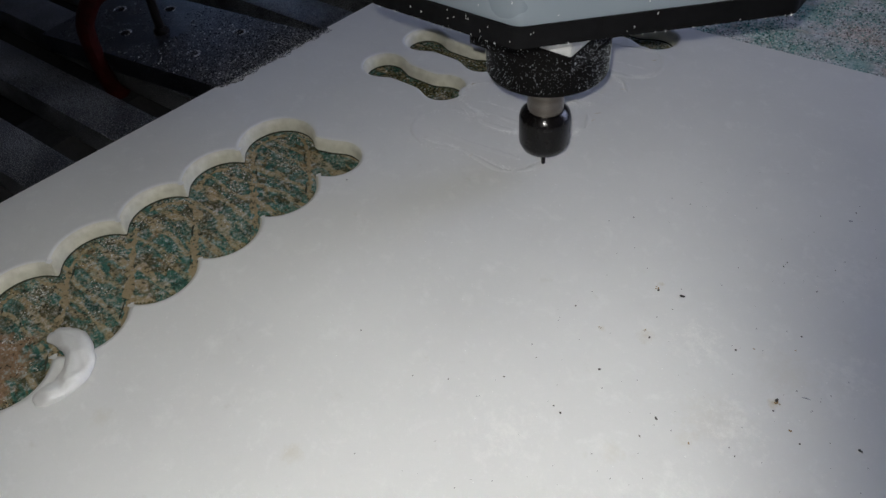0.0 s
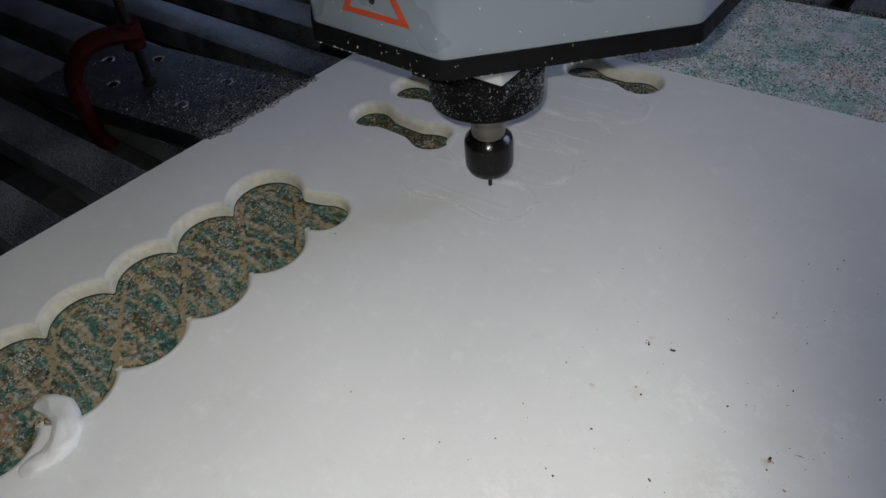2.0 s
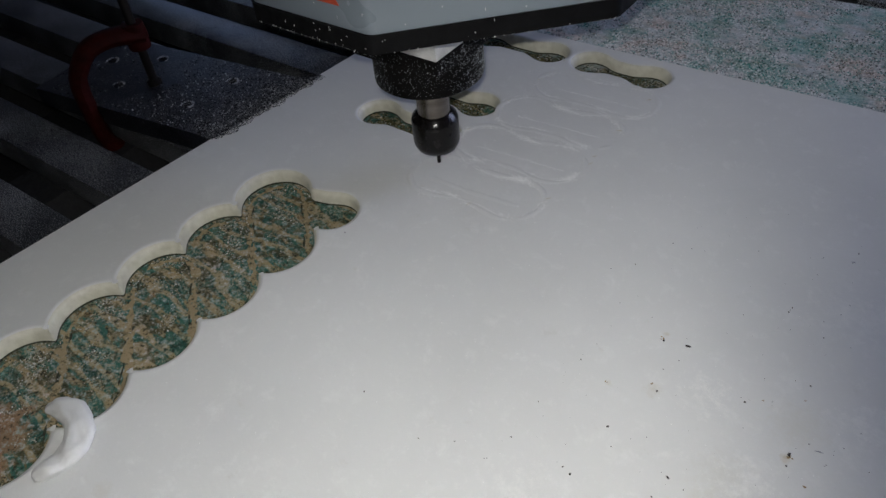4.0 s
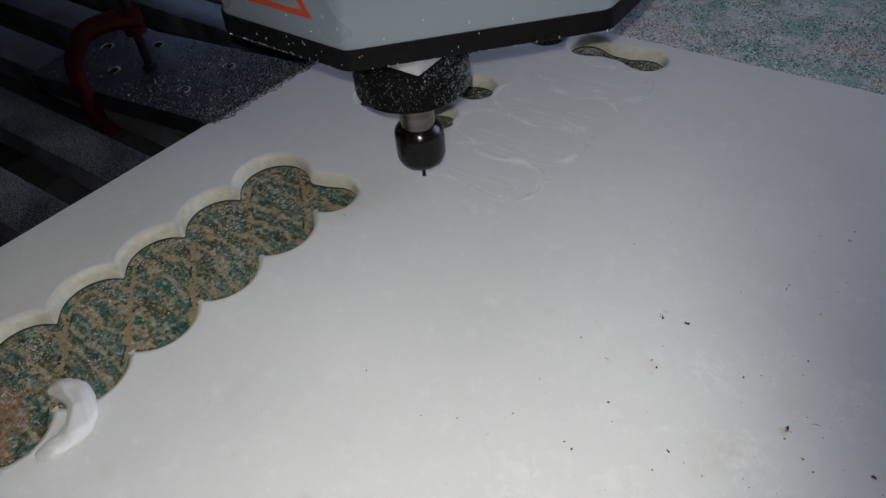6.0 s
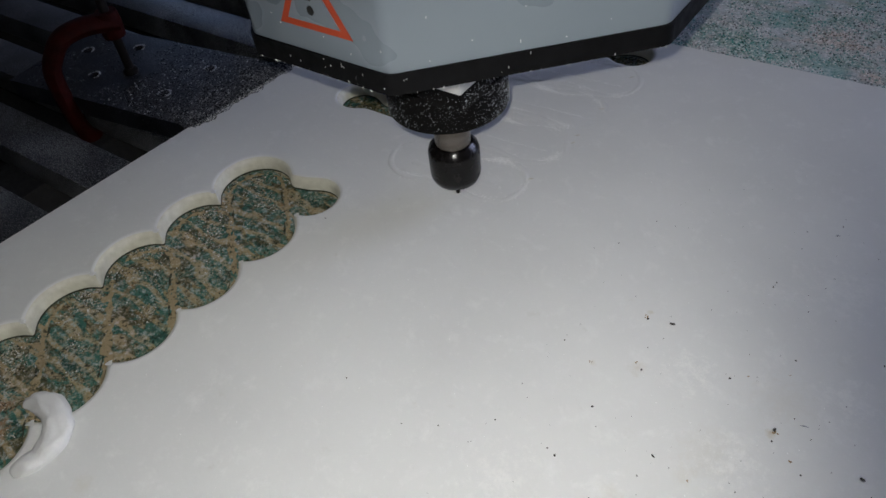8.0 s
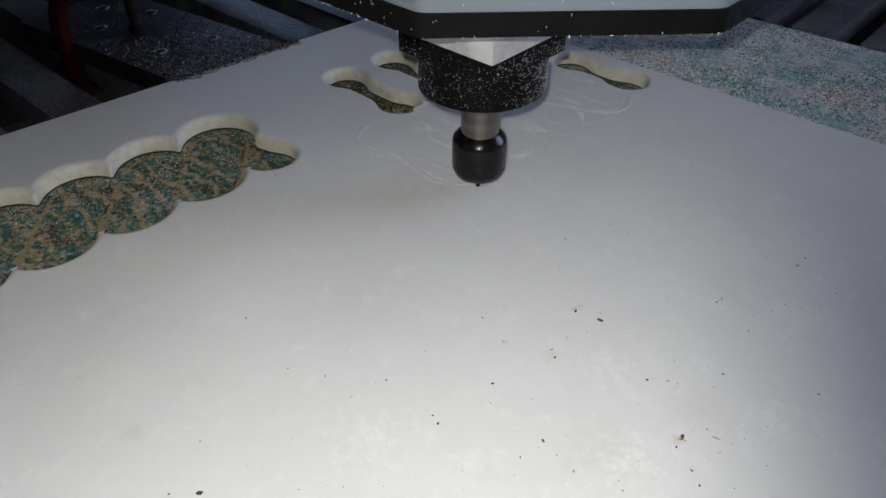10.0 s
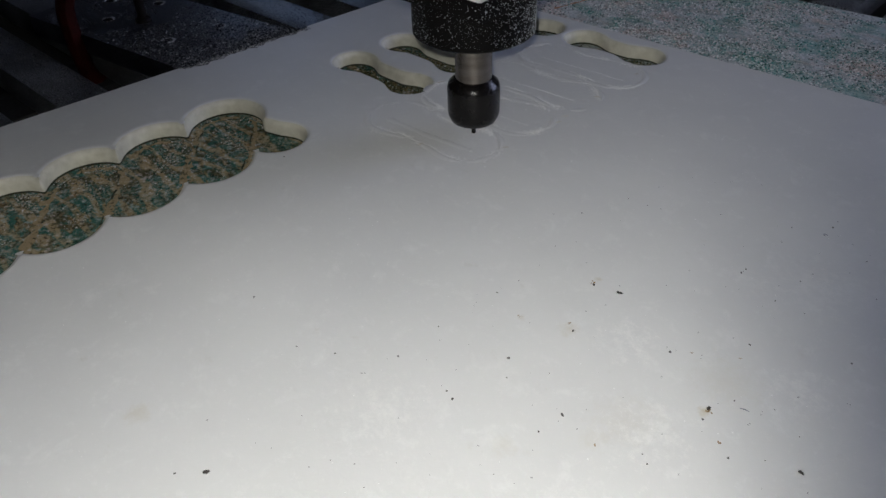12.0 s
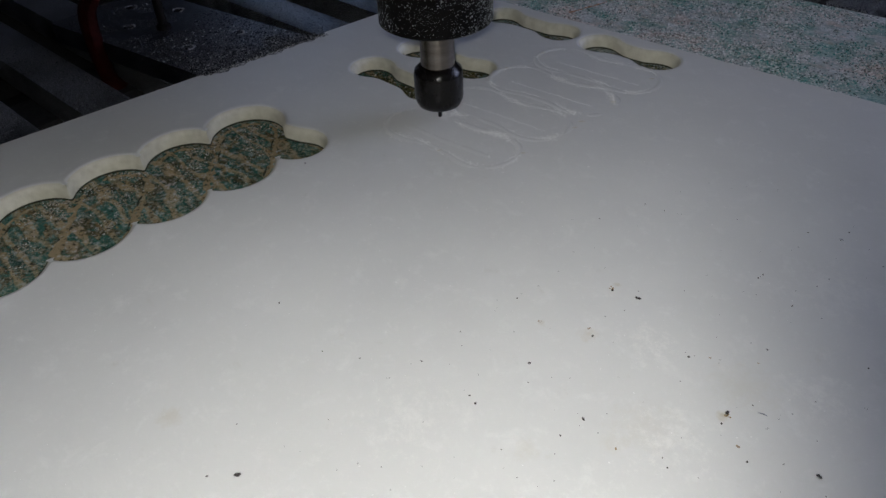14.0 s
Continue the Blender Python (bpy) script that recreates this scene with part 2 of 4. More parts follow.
GRAVEL = gravel("mixed_chips", [(0.0, (0.02, 0.024, 0.022)), (0.24, (0.09, 0.30, 0.26)), (0.40, (0.33, 0.37, 0.37)), (0.52, (0.60, 0.56, 0.55)), (0.68, (0.78, 0.72, 0.70)), (0.80, (0.90, 0.89, 0.88))], 0.25)
FLOOR_GRAVEL = gravel("tan_grey_dust_grains", [(0.0, (0.03, 0.028, 0.02)), (0.22, (0.16, 0.135, 0.08)), (0.44, (0.42, 0.36, 0.26)), (0.66, (0.52, 0.49, 0.43)), (0.90, (0.76, 0.76, 0.73))])
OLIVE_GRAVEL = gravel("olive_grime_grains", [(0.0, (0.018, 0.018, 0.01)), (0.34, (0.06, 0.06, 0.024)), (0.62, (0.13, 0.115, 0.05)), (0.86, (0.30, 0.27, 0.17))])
DARK_GRAVEL = gravel("dark_mixed_chips", [(0.0, (0.012, 0.012, 0.014)), (0.40, (0.045, 0.047, 0.054)), (0.62, (0.12, 0.124, 0.137)), (0.82, (0.24, 0.25, 0.27)), (0.96, (0.44, 0.45, 0.47))])
SLAT_GRAVEL = gravel("dull_grey_grains", [(0.0, (0.03, 0.03, 0.034)), (0.4, (0.08, 0.083, 0.09)), (0.75, (0.16, 0.165, 0.175)), (0.95, (0.32, 0.33, 0.34))])
KERF = mottled("raw_tan_chipboard", (0.09, 0.085, 0.05), (0.36, 0.285, 0.17), (0.52, 0.46, 0.34), 300)
DUST = plain("grey_swarf", (0.27, 0.28, 0.31), 0.8, 0.0, 0.6, 700)
# one dark colour for green-black dirt and for shade painted into the kerfs
GRIME_SHADE = plain("dark_green_grime_and_shade", (0.035, 0.04, 0.022), 0.9, 0.0, 0.5, 300)
PAINT = plain("workshop_plaster", (0.28, 0.28, 0.27), 0.9, 0.0, 0.15, 3)
CONCRETE = plain("concrete_floor", (0.16, 0.155, 0.15), 0.85, 0.0, 0.2, 4)


# ---------------------------------------------------------------- mesh helpers
def mesh_of(bm, name, material, smooth=0.0):
    me = bpy.data.meshes.new(name)
    bmesh.ops.recalc_face_normals(bm, faces=bm.faces[:])
    bm.to_mesh(me)
    bm.free()
    for m in (material if isinstance(material, (list, tuple)) else [material]):
        me.materials.append(m)
    if smooth:
        me.shade_smooth()
        me.set_sharp_from_angle(angle=radians(smooth))
    return me


def part(name, bm, material, parent=None, label="", smooth=40.0, kind=""):
    ob = new(name, mesh_of(bm, name, material, smooth))
    ob.parent = parent
    return tagged(ob, label, kind=kind)


def thing(name, label, category, m=None, group="", kind=""):
    ob = new(name)
    if m is not None:
        ob.matrix_basis = m
    return tagged(ob, label, category, group, kind)


def box(x0, y0, z0, x1, y1, z1, bevel=0.0, bm=None):
    own = bm or bmesh.new()
    r = bmesh.ops.create_cube(own, size=1.0, matrix=Matrix.LocRotScale(((x0 + x1) / 2, (y0 + y1) / 2, (z0 + z1) / 2), None, (x1 - x0, y1 - y0, z1 - z0)))
    if bevel:
        edges = list({e for v in r["verts"] for e in v.link_edges})
        bmesh.ops.bevel(own, geom=edges, offset=bevel, segments=2, affect="EDGES", profile=0.6)
    return own


def lathe(profile, steps=48, bm=None):
    """A solid of revolution round z from (radius, height) pairs, bottom to top."""
    own = bm or bmesh.new()
    rings = []
    for r, z in profile:
        rings.append([own.verts.new((r * math.cos(a), r * math.sin(a), z)) for a in (2 * math.pi * i / steps for i in range(steps))])
    for a, b in zip(rings, rings[1:]):
        for i in range(steps):
            j = (i + 1) % steps
            own.faces.new((a[i], a[j], b[j], b[i]))
    own.faces.new(rings[0][::-1])
    own.faces.new(rings[-1])
    return own


def prism(plan, z0, z1, bevel=0.0):
    bm = bmesh.new()
    lo = [bm.verts.new((x, y, z0)) for x, y in plan]
    hi = [bm.verts.new((x, y, z1)) for x, y in plan]
    n = len(plan)
    bm.faces.new(lo[::-1])
    bm.faces.new(hi)
    for i in range(n):
        bm.faces.new((lo[i], lo[(i + 1) % n], hi[(i + 1) % n], hi[i]))
    if bevel:
        up = [e for e in bm.edges if abs(e.verts[0].co.z - e.verts[1].co.z) > 1e-6]
        bmesh.ops.bevel(bm, geom=up, offset=bevel, segments=4, affect="EDGES", profile=0.5)
    return bm


def sweep(points, radii, sides=10, bm=None, squash=(1.0, 1.0), up=Vector((0, 0, 1))):
    """A tube along points; radii per point; squash widens it sideways or upwards."""
    own = bm or bmesh.new()
    pts = [Vector(p) for p in points]
    rings = []
    for i, p in enumerate(pts):
        d = (pts[min(i + 1, len(pts) - 1)] - pts[max(i - 1, 0)]).normalized()
        side = d.cross(up)
        side = side.normalized() if side.length > 1e-4 else Vector((1, 0, 0))
        top = side.cross(d).normalized()
        r = radii[i] if isinstance(radii, (list, tuple)) else radii
        rings.append([own.verts.new(p + side * (r * squash[0] * math.cos(a)) + top * (r * squash[1] * math.sin(a))) for a in (2 * math.pi * k / sides for k in range(sides))])
    for a, b in zip(rings, rings[1:]):
        for i in range(sides):
            j = (i + 1) % sides
            own.faces.new((a[i], a[j], b[j], b[i]))
    own.faces.new(rings[0][::-1])
    own.faces.new(rings[-1])
    return own


ICO = bmesh.new()
bmesh.ops.create_icosphere(ICO, subdivisions=1, radius=1.0)
ICO_V = [tuple(v.co) for v in ICO.verts]
ICO_F = [tuple(v.index for v in f.verts) for f in ICO.faces]
ICO.free()


class Grains:
    """Many small irregular grains in one mesh."""

    def __init__(self):
        self.verts, self.faces = [], []

    def add(self, x, y, z, sx, sy, sz, turn, rng):
        n, c, d = len(self.verts), math.cos(turn), math.sin(turn)
        for u, v, w in ICO_V:
            u, v, w = (u + rng.uniform(-0.35, 0.35)) * sx, (v + rng.uniform(-0.35, 0.35)) * sy, (w + rng.uniform(-0.2, 0.2)) * sz
            self.verts.append((x + u * c - v * d, y + u * d + v * c, z + w))
        self.faces += [(a + n, b + n, e + n) for a, b, e in ICO_F]

    def object(self, name, material, parent=None, label=""):
        me = bpy.data.meshes.new(name)
        me.from_pydata(self.verts, [], self.faces)
        me.materials.append(material)
        ob = new(name, me)
        ob.parent = parent
        return tagged(ob, label, kind="stuff")


# ---------------------------------------------------------------- shapes of the cut-outs
THICK = 0.0105
PITCH = 0.0495


def seg_dist(X, Y, a, b):
    ax, ay = a
    dx, dy = b[0] - ax, b[1] - ay
    t = np.clip(((X - ax) * dx + (Y - ay) * dy) / (dx * dx + dy * dy), 0, 1)
    return np.hypot(X - ax - t * dx, Y - ay - t * dy)


def blend(a, b, k):
    h = np.clip(0.5 + 0.5 * (b - a) / k, 0, 1)
    return b * (1 - h) + a * h - k * h * (1 - h)


def bone(X, Y, left, right, r0, r1, waist):
    """Distance to a bone-shaped cut-out with two round ends."""
    d = blend(np.hypot(X - left[0], Y - left[1]) - r0, np.hypot(X - right[0], Y - right[1]) - r1, 0.004)
    return blend(d, seg_dist(X, Y, left, right) - waist, 0.008)


def chain(X, Y):
    """Distance to the row of merged cut-outs near the board's edge."""
    d = np.full_like(X, 1.0)
    for k in range(7):
        s = 0.0013 * k
        far, near = (-0.416 + s, 0.262 - PITCH * k), (-0.3710 + s * 1.3, 0.2285 - PITCH * k)
        d = np.minimum(d, seg_dist(X, Y, far, near) - 0.0262)
    tail = blend(seg_dist(X, Y, (-0.405, 0.262), (-0.366, 0.277)) - 0.015, np.hypot(X + 0.3665, Y - 0.2755) - 0.0178, 0.004)
    return blend(d, tail, 0.003)


BONES = [((-0.431, 0.3845), (-0.3685, 0.3910)), ((-0.433, 0.4345), (-0.3705, 0.4410)), ((-0.437, 0.5343), (-0.3735, 0.5423)), ((-0.3335, 0.5490), (-0.2800, 0.5555))]


def openings(X, Y):
    d = chain(X, Y)
    for left, right in BONES:
        d = np.minimum(d, bone(X, Y, left, right, 0.0156, 0.0156, 0.0094))
    return d


def contours(field, x0, x1, y0, y1, step):
    """Closed outlines where the field passes zero."""
    xs, ys = np.arange(x0, x1, step), np.arange(y0, y1, step)
    X, Y = np.meshgrid(xs, ys, indexing="ij")
    F = field(X, Y)
    links = {}

    def cut(i, j, k, l):
        f = F[i, j] / (F[i, j] - F[k, l])
        return ((i, j, k, l), (xs[i] + f * (xs[k] - xs[i]), ys[j] + f * (ys[l] - ys[j])))
    where = {}
    neg = F < 0
    mixed = neg[:-1, :-1].astype(int) + neg[1:, :-1] + neg[:-1, 1:] + neg[1:, 1:]
    for i, j in np.argwhere((mixed > 0) & (mixed < 4)):
        c = [(i, j), (i + 1, j), (i + 1, j + 1), (i, j + 1)]
        hits = []
        for a, b in zip(c, c[1:] + c[:1]):
            if neg[a] != neg[b]:
                p, q = sorted((a, b))
                key, at = cut(*p, *q)
                where[key] = at
                hits.append(key)
        for a, b in zip(hits[::2], hits[1::2]):
            links.setdefault(a, []).append(b)
            links.setdefault(b, []).append(a)
    loops, seen = [], set()
    for start in links:
        if start in seen:
            continue
        loop, here = [], start
        while here is not None:
            seen.add(here)
            loop.append(where[here])
            here = next((n for n in links[here] if n not in seen), None)
        if len(loop) > 8:
            p = np.array(loop)
            for _ in range(2):
                p = 0.25 * np.roll(p, 1, 0) + 0.5 * p + 0.25 * np.roll(p, -1, 0)
            loops.append(p)
    return loops


def area2(p):
    return float(np.sum(p[:, 0] * np.roll(p[:, 1], -1) - np.roll(p[:, 0], -1) * p[:, 1]))


# ---------------------------------------------------------------- the room round the machine
def window_in(name, axis, at, out, a, b, z0, z1, sky):
    """A window in a wall across x or y: frame, mullion and a pane of evening sky."""
    def bar(u0, w0, u1, w1, d0, d1, bm):
        lo, hi = sorted((at + out * d0, at + out * d1))
        box(*((lo, u0, w0, hi, u1, w1) if axis == "x" else (u0, lo, w0, u1, hi, w1)), bm=bm)
    win = thing(name, "dim daylit workshop window in a plain grey frame", "window", kind="structure")
    bm = bmesh.new()
    m = (a + b) / 2
    for u0, w0, u1, w1 in ((a, z0, a + 0.05, z1), (b - 0.05, z0, b, z1), (a + 0.05, z0, b - 0.05, z0 + 0.05), (a + 0.05, z1 - 0.05, b - 0.05, z1), (m - 0.02, z0 + 0.05, m + 0.02, z1 - 0.05)):
        bar(u0, w0, u1, w1, 0.04, 0.10, bm)
    part("window_frame", bm, GREY, win)
    bm = bmesh.new()
    bar(a, z0, b, z1, 0.13, 0.135, bm)
    part("pane", bm, sky, win)


def room():
    lo, hi, y0, y1, top, base = -3.2, 2.2, -2.4, 2.4, 2.3, -0.85
    w = 0.15
    for name, dims, mat in (("floor", (lo - w, y0 - w, base - 0.1, hi + w, y1 + w, base), CONCRETE),
                            ("ceiling", (lo - w, y0 - w, top, hi + w, y1 + w, top + 0.1), PAINT),
                            ("wall_south", (lo - w, y0 - w, base, hi + w, y0, top), PAINT),
                            ("wall_east", (hi, y0, base, hi + w, y1, top), PAINT)):
        tagged(part(name, box(*dims), mat), "dim plain workshop " + name.split("_")[0], name.split("_")[0], kind="structure")
    a, b, z0, z1 = 1.45, 2.15, 0.45, 1.35
    bm = bmesh.new()
    for dims in ((lo - w, y0, base, lo, a, top), (lo - w, b, base, lo, y1, top), (lo - w, a, base, lo, b, z0), (lo - w, a, z1, lo, b, top)):
        box(*dims, bm=bm)
    tagged(part("wall_west", bm, PAINT), "dim plain workshop wall with one window", "wall", kind="structure")
    window_in("window_1", "x", lo, -1, a, b, z0, z1, glow("blue_evening_sky", (0.42, 0.6, 1.0), DAYLIGHT))
    a, b, z0, z1 = 0.2, 1.6, 0.2, 1.5
    bm = bmesh.new()
    for dims in ((lo - w, y1, base, a, y1 + w, top), (b, y1, base, hi + w, y1 + w, top), (a, y1, base, b, y1 + w, z0), (a, y1, z1, b, y1 + w, top)):
        box(*dims, bm=bm)
    tagged(part("wall_north", bm, PAINT), "dim plain workshop wall with a wide window", "wall", kind="structure")
    window_in("window_2", "y", y1, 1, a, b, z0, z1, glow("pale_evening_sky", (0.62, 0.69, 1.0), ROOM_DAY))


room()


# ---------------------------------------------------------------- machine table
AXIS = 7.0
TABLE = pose(-0.55, 0.114, 0, 0, 0, AXIS)
SLAT_TOP = -0.0225


def table():
    bed = thing("machine_bed", "black steel bed of the router table under the slats", "machine bed", TABLE)
    part("tray", box(-0.9, -0.75, -0.17, 1.5, 1.3, -0.15), BED, bed)
    for x in (-0.42, -0.10, 0.35, 1.1):
        part("cross_beam", box(x - 0.03, -0.72, -0.15, x + 0.03, 1.27, SLAT_TOP - 0.0265, 0.002), BED, bed)
    for x in (-0.85, 1.45):
        for y in (-0.7, 1.25):
            part("leg", box(x - 0.04, y - 0.04, -0.85, x + 0.04, y + 0.04, -0.17, 0.003), BED, bed)
    for y in (0.70, 1.24):
        part("rear_beam", box(-0.9, y - 0.02, -0.15, 1.5, y + 0.02, SLAT_TOP - 0.0265, 0.002), BED, bed)
    lines = [0.0755 + 0.0745 * k for k in range(-9, 8)]
    first = None
    for y in lines:
        if first is None:
            bm = box(-0.85, 0, -0.026, 1.45, 0.0405, 0.0, 0.0012)
            first = tagged(part("table_slat", bm, SLAT), "dusty grey aluminium slat of the router table", "table slat", "slats of the machine table")
            first.matrix_basis = TABLE @ pose(0, y, SLAT_TOP)
        else:
            copy_thing(first, TABLE @ pose(0, y, SLAT_TOP))
    # behind the spoil board the slats run the other way
    rear = None
    for x in [0.357 + 0.067 * k for k in range(-15, 15)]:
        if rear is None:
            bm = box(0, 0.666, -0.026, 0.0405, 1.28, 0.0, 0.0012)
            rear = tagged(part("rear_slat", bm, SLAT), "dusty grey aluminium slat behind the spoil board", "table slat", "slats behind the spoil board")
            rear.matrix_basis = TABLE @ pose(x, 0, SLAT_TOP)
        else:
            copy_thing(rear, TABLE @ pose(x, 0, SLAT_TOP))


table()


PLATE_TOP = -0.004
PLATE_PLAN = [(-0.170, 0.130), (0.047, 0.1583), (0.0535, 0.2660), (-0.182, 0.2365)]


def clamp_plate():
    """A thick dark plate that the clamp holds on the slats."""
    p = thing("clamping_plate", "dark steel plate with drilled holes, strewn with white chips", "steel plate", TABLE)
    holes = [(-0.1002, 0.2259), (-0.0118, 0.1828), (-0.005, 0.2303), (-0.0996, 0.1734), (-0.145, 0.2)]
    field = lambda X, Y: np.minimum.reduce([np.hypot(X - x, Y - y) - 0.0046 for x, y in holes])
    part("body", slab(PLATE_PLAN, contours(field, -0.18, 0.03, 0.15, 0.25, 0.0008), SLAT_TOP + 0.0003, PLATE_TOP), PLATE, p)
    rng = random.Random(3)
    burr = Grains()
    for x, y in holes:
        for _ in range(26):
            a, w = rng.uniform(-0.6, 3.9), rng.uniform(0.0003, 0.0009)
            burr.add(x + 0.0056 * math.cos(a), y + 0.0056 * math.sin(a), PLATE_TOP + w * 0.4, w * 1.5, w, w, rng.random() * 6, rng)
    burr.object("chips", DUST, p, "grey chips round the drilled holes")


def slab(outline, loops, z0, z1, rim=0.0):
    """A flat sheet of that outline with openings through it; rim rounds the openings' upper edges."""
    from_vec = [Vector(p) for p in outline]
    n = len(from_vec)
    edges = [(i, (i + 1) % n) for i in range(n)]
    top_loops = []
    for p in loops:
        if area2(p) < 0:
            p = p[::-1]
        d = np.roll(p, -1, 0) - np.roll(p, 1, 0)
        d /= np.linalg.norm(d, axis=1)[:, None]
        out = np.stack([d[:, 1], -d[:, 0]], 1)
        top_loops.append((p + out * rim, p))
        s = len(from_vec)
        from_vec += [Vector(q) for q in (p + out * rim)]
        edges += [(s + i, s + (i + 1) % len(p)) for i in range(len(p))]
    from mathutils import geometry
    verts, _, faces, *_ = geometry.delaunay_2d_cdt(from_vec, edges, [], 1, 1e-7)
    cents = np.array([np.mean([verts[i] for i in f], axis=0) for f in faces])
    keep = np.ones(len(faces), bool)
    for grown, _ in top_loops:
        inside = np.zeros(len(faces), bool)
        q = np.roll(grown, -1, 0)
        for (ax, ay), (bx, by) in zip(grown, q):
            if ay != by:
                c = (ay > cents[:, 1]) != (by > cents[:, 1])
                inside ^= c & (cents[:, 0] < (bx - ax) * (cents[:, 1] - ay) / (by - ay) + ax)
        keep &= ~inside
    bm = bmesh.new()
    for z, flip in ((z1, False), (z0, True)):
        vs = [bm.verts.new((v[0], v[1], z)) for v in verts]
        for f, k in zip(faces, keep):
            if k:
                bm.faces.new([vs[i] for i in (f[::-1] if flip else f)])
    ring = [(*p, z1) for p in outline], [(*p, z0) for p in outline]
    a = [bm.verts.new(p) for p in ring[0]]
    b = [bm.verts.new(p) for p in ring[1]]
    for i in range(n):
        j = (i + 1) % n
        bm.faces.new((a[i], b[i], b[j], a[j])).material_index = 0
    for grown, p in top_loops:
        levels = [(grown, z1)]
        if rim:
            levels += [(p + (grown - p) * (1 - math.sin(a)), z1 - rim * (1 - math.cos(a))) for a in (0.5, 1.0, 1.5708)]
        if rim:
            levels += [(p, z0 + 0.0014), (p, z0)]
        else:
            levels += [(grown, z0)]
        rings = [[bm.verts.new((x, y, z)) for x, y in q] for q, z in levels]
        m = len(p)
        for k, (u, v) in enumerate(zip(rings, rings[1:])):
            for i in range(m):
                j = (i + 1) % m
                f = bm.faces.new((u[i], u[j], v[j], v[i]))
                # lowest wall band is coloured dark: shade of the kerf gap plus dirt
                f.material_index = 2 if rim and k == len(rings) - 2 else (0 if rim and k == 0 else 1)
                f.smooth = True
    loose = [v for v in bm.verts if not v.link_faces]
    bmesh.ops.delete(bm, geom=loose, context="VERTS")
    bmesh.ops.remove_doubles(bm, verts=bm.verts[:], dist=1e-6)
    return bm


clamp_plate()

# ---------------------------------------------------------------- spoil board and work piece
SPOIL_TOP = -THICK - 0.0015
tagged(part("spoil_board", prism([(-0.5, -0.42), (0.62, -0.30), (0.60, 0.918), (-0.50, 0.747)], SLAT_TOP + 0.0003, SPOIL_TOP), SPOIL), "worn green chipboard spoil board covered in chips", "spoil board")

OUT = [(-0.4965, -0.42), (0.55, -0.30), (0.52, 0.703), (-0.5225, 0.5475)]
LOOPS = contours(openings, -0.52, -0.2, -0.12, 0.66, 0.0012)
work = thing("plastic_board", "white plastic board with bone-shaped cut-outs, speckled with grime", "plastic board")
part("sheet", slab(OUT, LOOPS, SPOIL_TOP + 0.0002, 0.0, 0.0044), [BOARD, CUT, GRIME_SHADE], work, smooth=0)


def clamp():
    """Cast C-clamp: a curved frame, a screw that presses on the plate and a foot."""
    c = thing("c_clamp", "dull red cast C-clamp gripping the steel plate", "clamp", pose(-0.643, 0.297, 0.011))
    pts = []
    way = Vector((-0.016, -0.056, 0)).normalized()
    reach, top, low = 0.061, 0.033, -0.070
    for d, z in ((-0.006, top), (0.018, top + 0.005), (0.040, top + 0.002), (0.053, top - 0.010), (reach, top - 0.028), (reach, low + 0.034), (reach - 0.004, low + 0.012), (reach - 0.018, low), (0.02, low - 0.003), (-0.004, low)):
        pts.append(way * d + Vector((0, 0, z)))
    fine = []
    for i in range(len(pts) - 1):
        p0, p1, p2, p3 = pts[max(i - 1, 0)], pts[i], pts[i + 1], pts[min(i + 2, len(pts) - 1)]
        for u in (0.0, 0.25, 0.5, 0.75):
            fine.append(0.5 * (2 * p1 + (p2 - p0) * u + (2 * p0 - 5 * p1 + 4 * p2 - p3) * u * u + (3 * p1 - p0 - 3 * p2 + p3) * u ** 3))
    pts = fine + [pts[-1]]
    side = Vector((0, 0, 1)).cross(way)
    part("frame", sweep(pts, 0.0103, 12, None, (0.75, 1.15), side), RED, c)
    part("screw", lathe([(0.0042, -0.0105), (0.0042, 0.078)], 14), ROD, c)
    part("swivel_pad", lathe([(0.007, -0.0149), (0.007, -0.0118), (0.0045, -0.0095)], 18), ROD, c)
    part("boss", lathe([(0.0095, top - 0.011), (0.0105, top), (0.0095, top + 0.012)], 20), RED, c)


clamp()


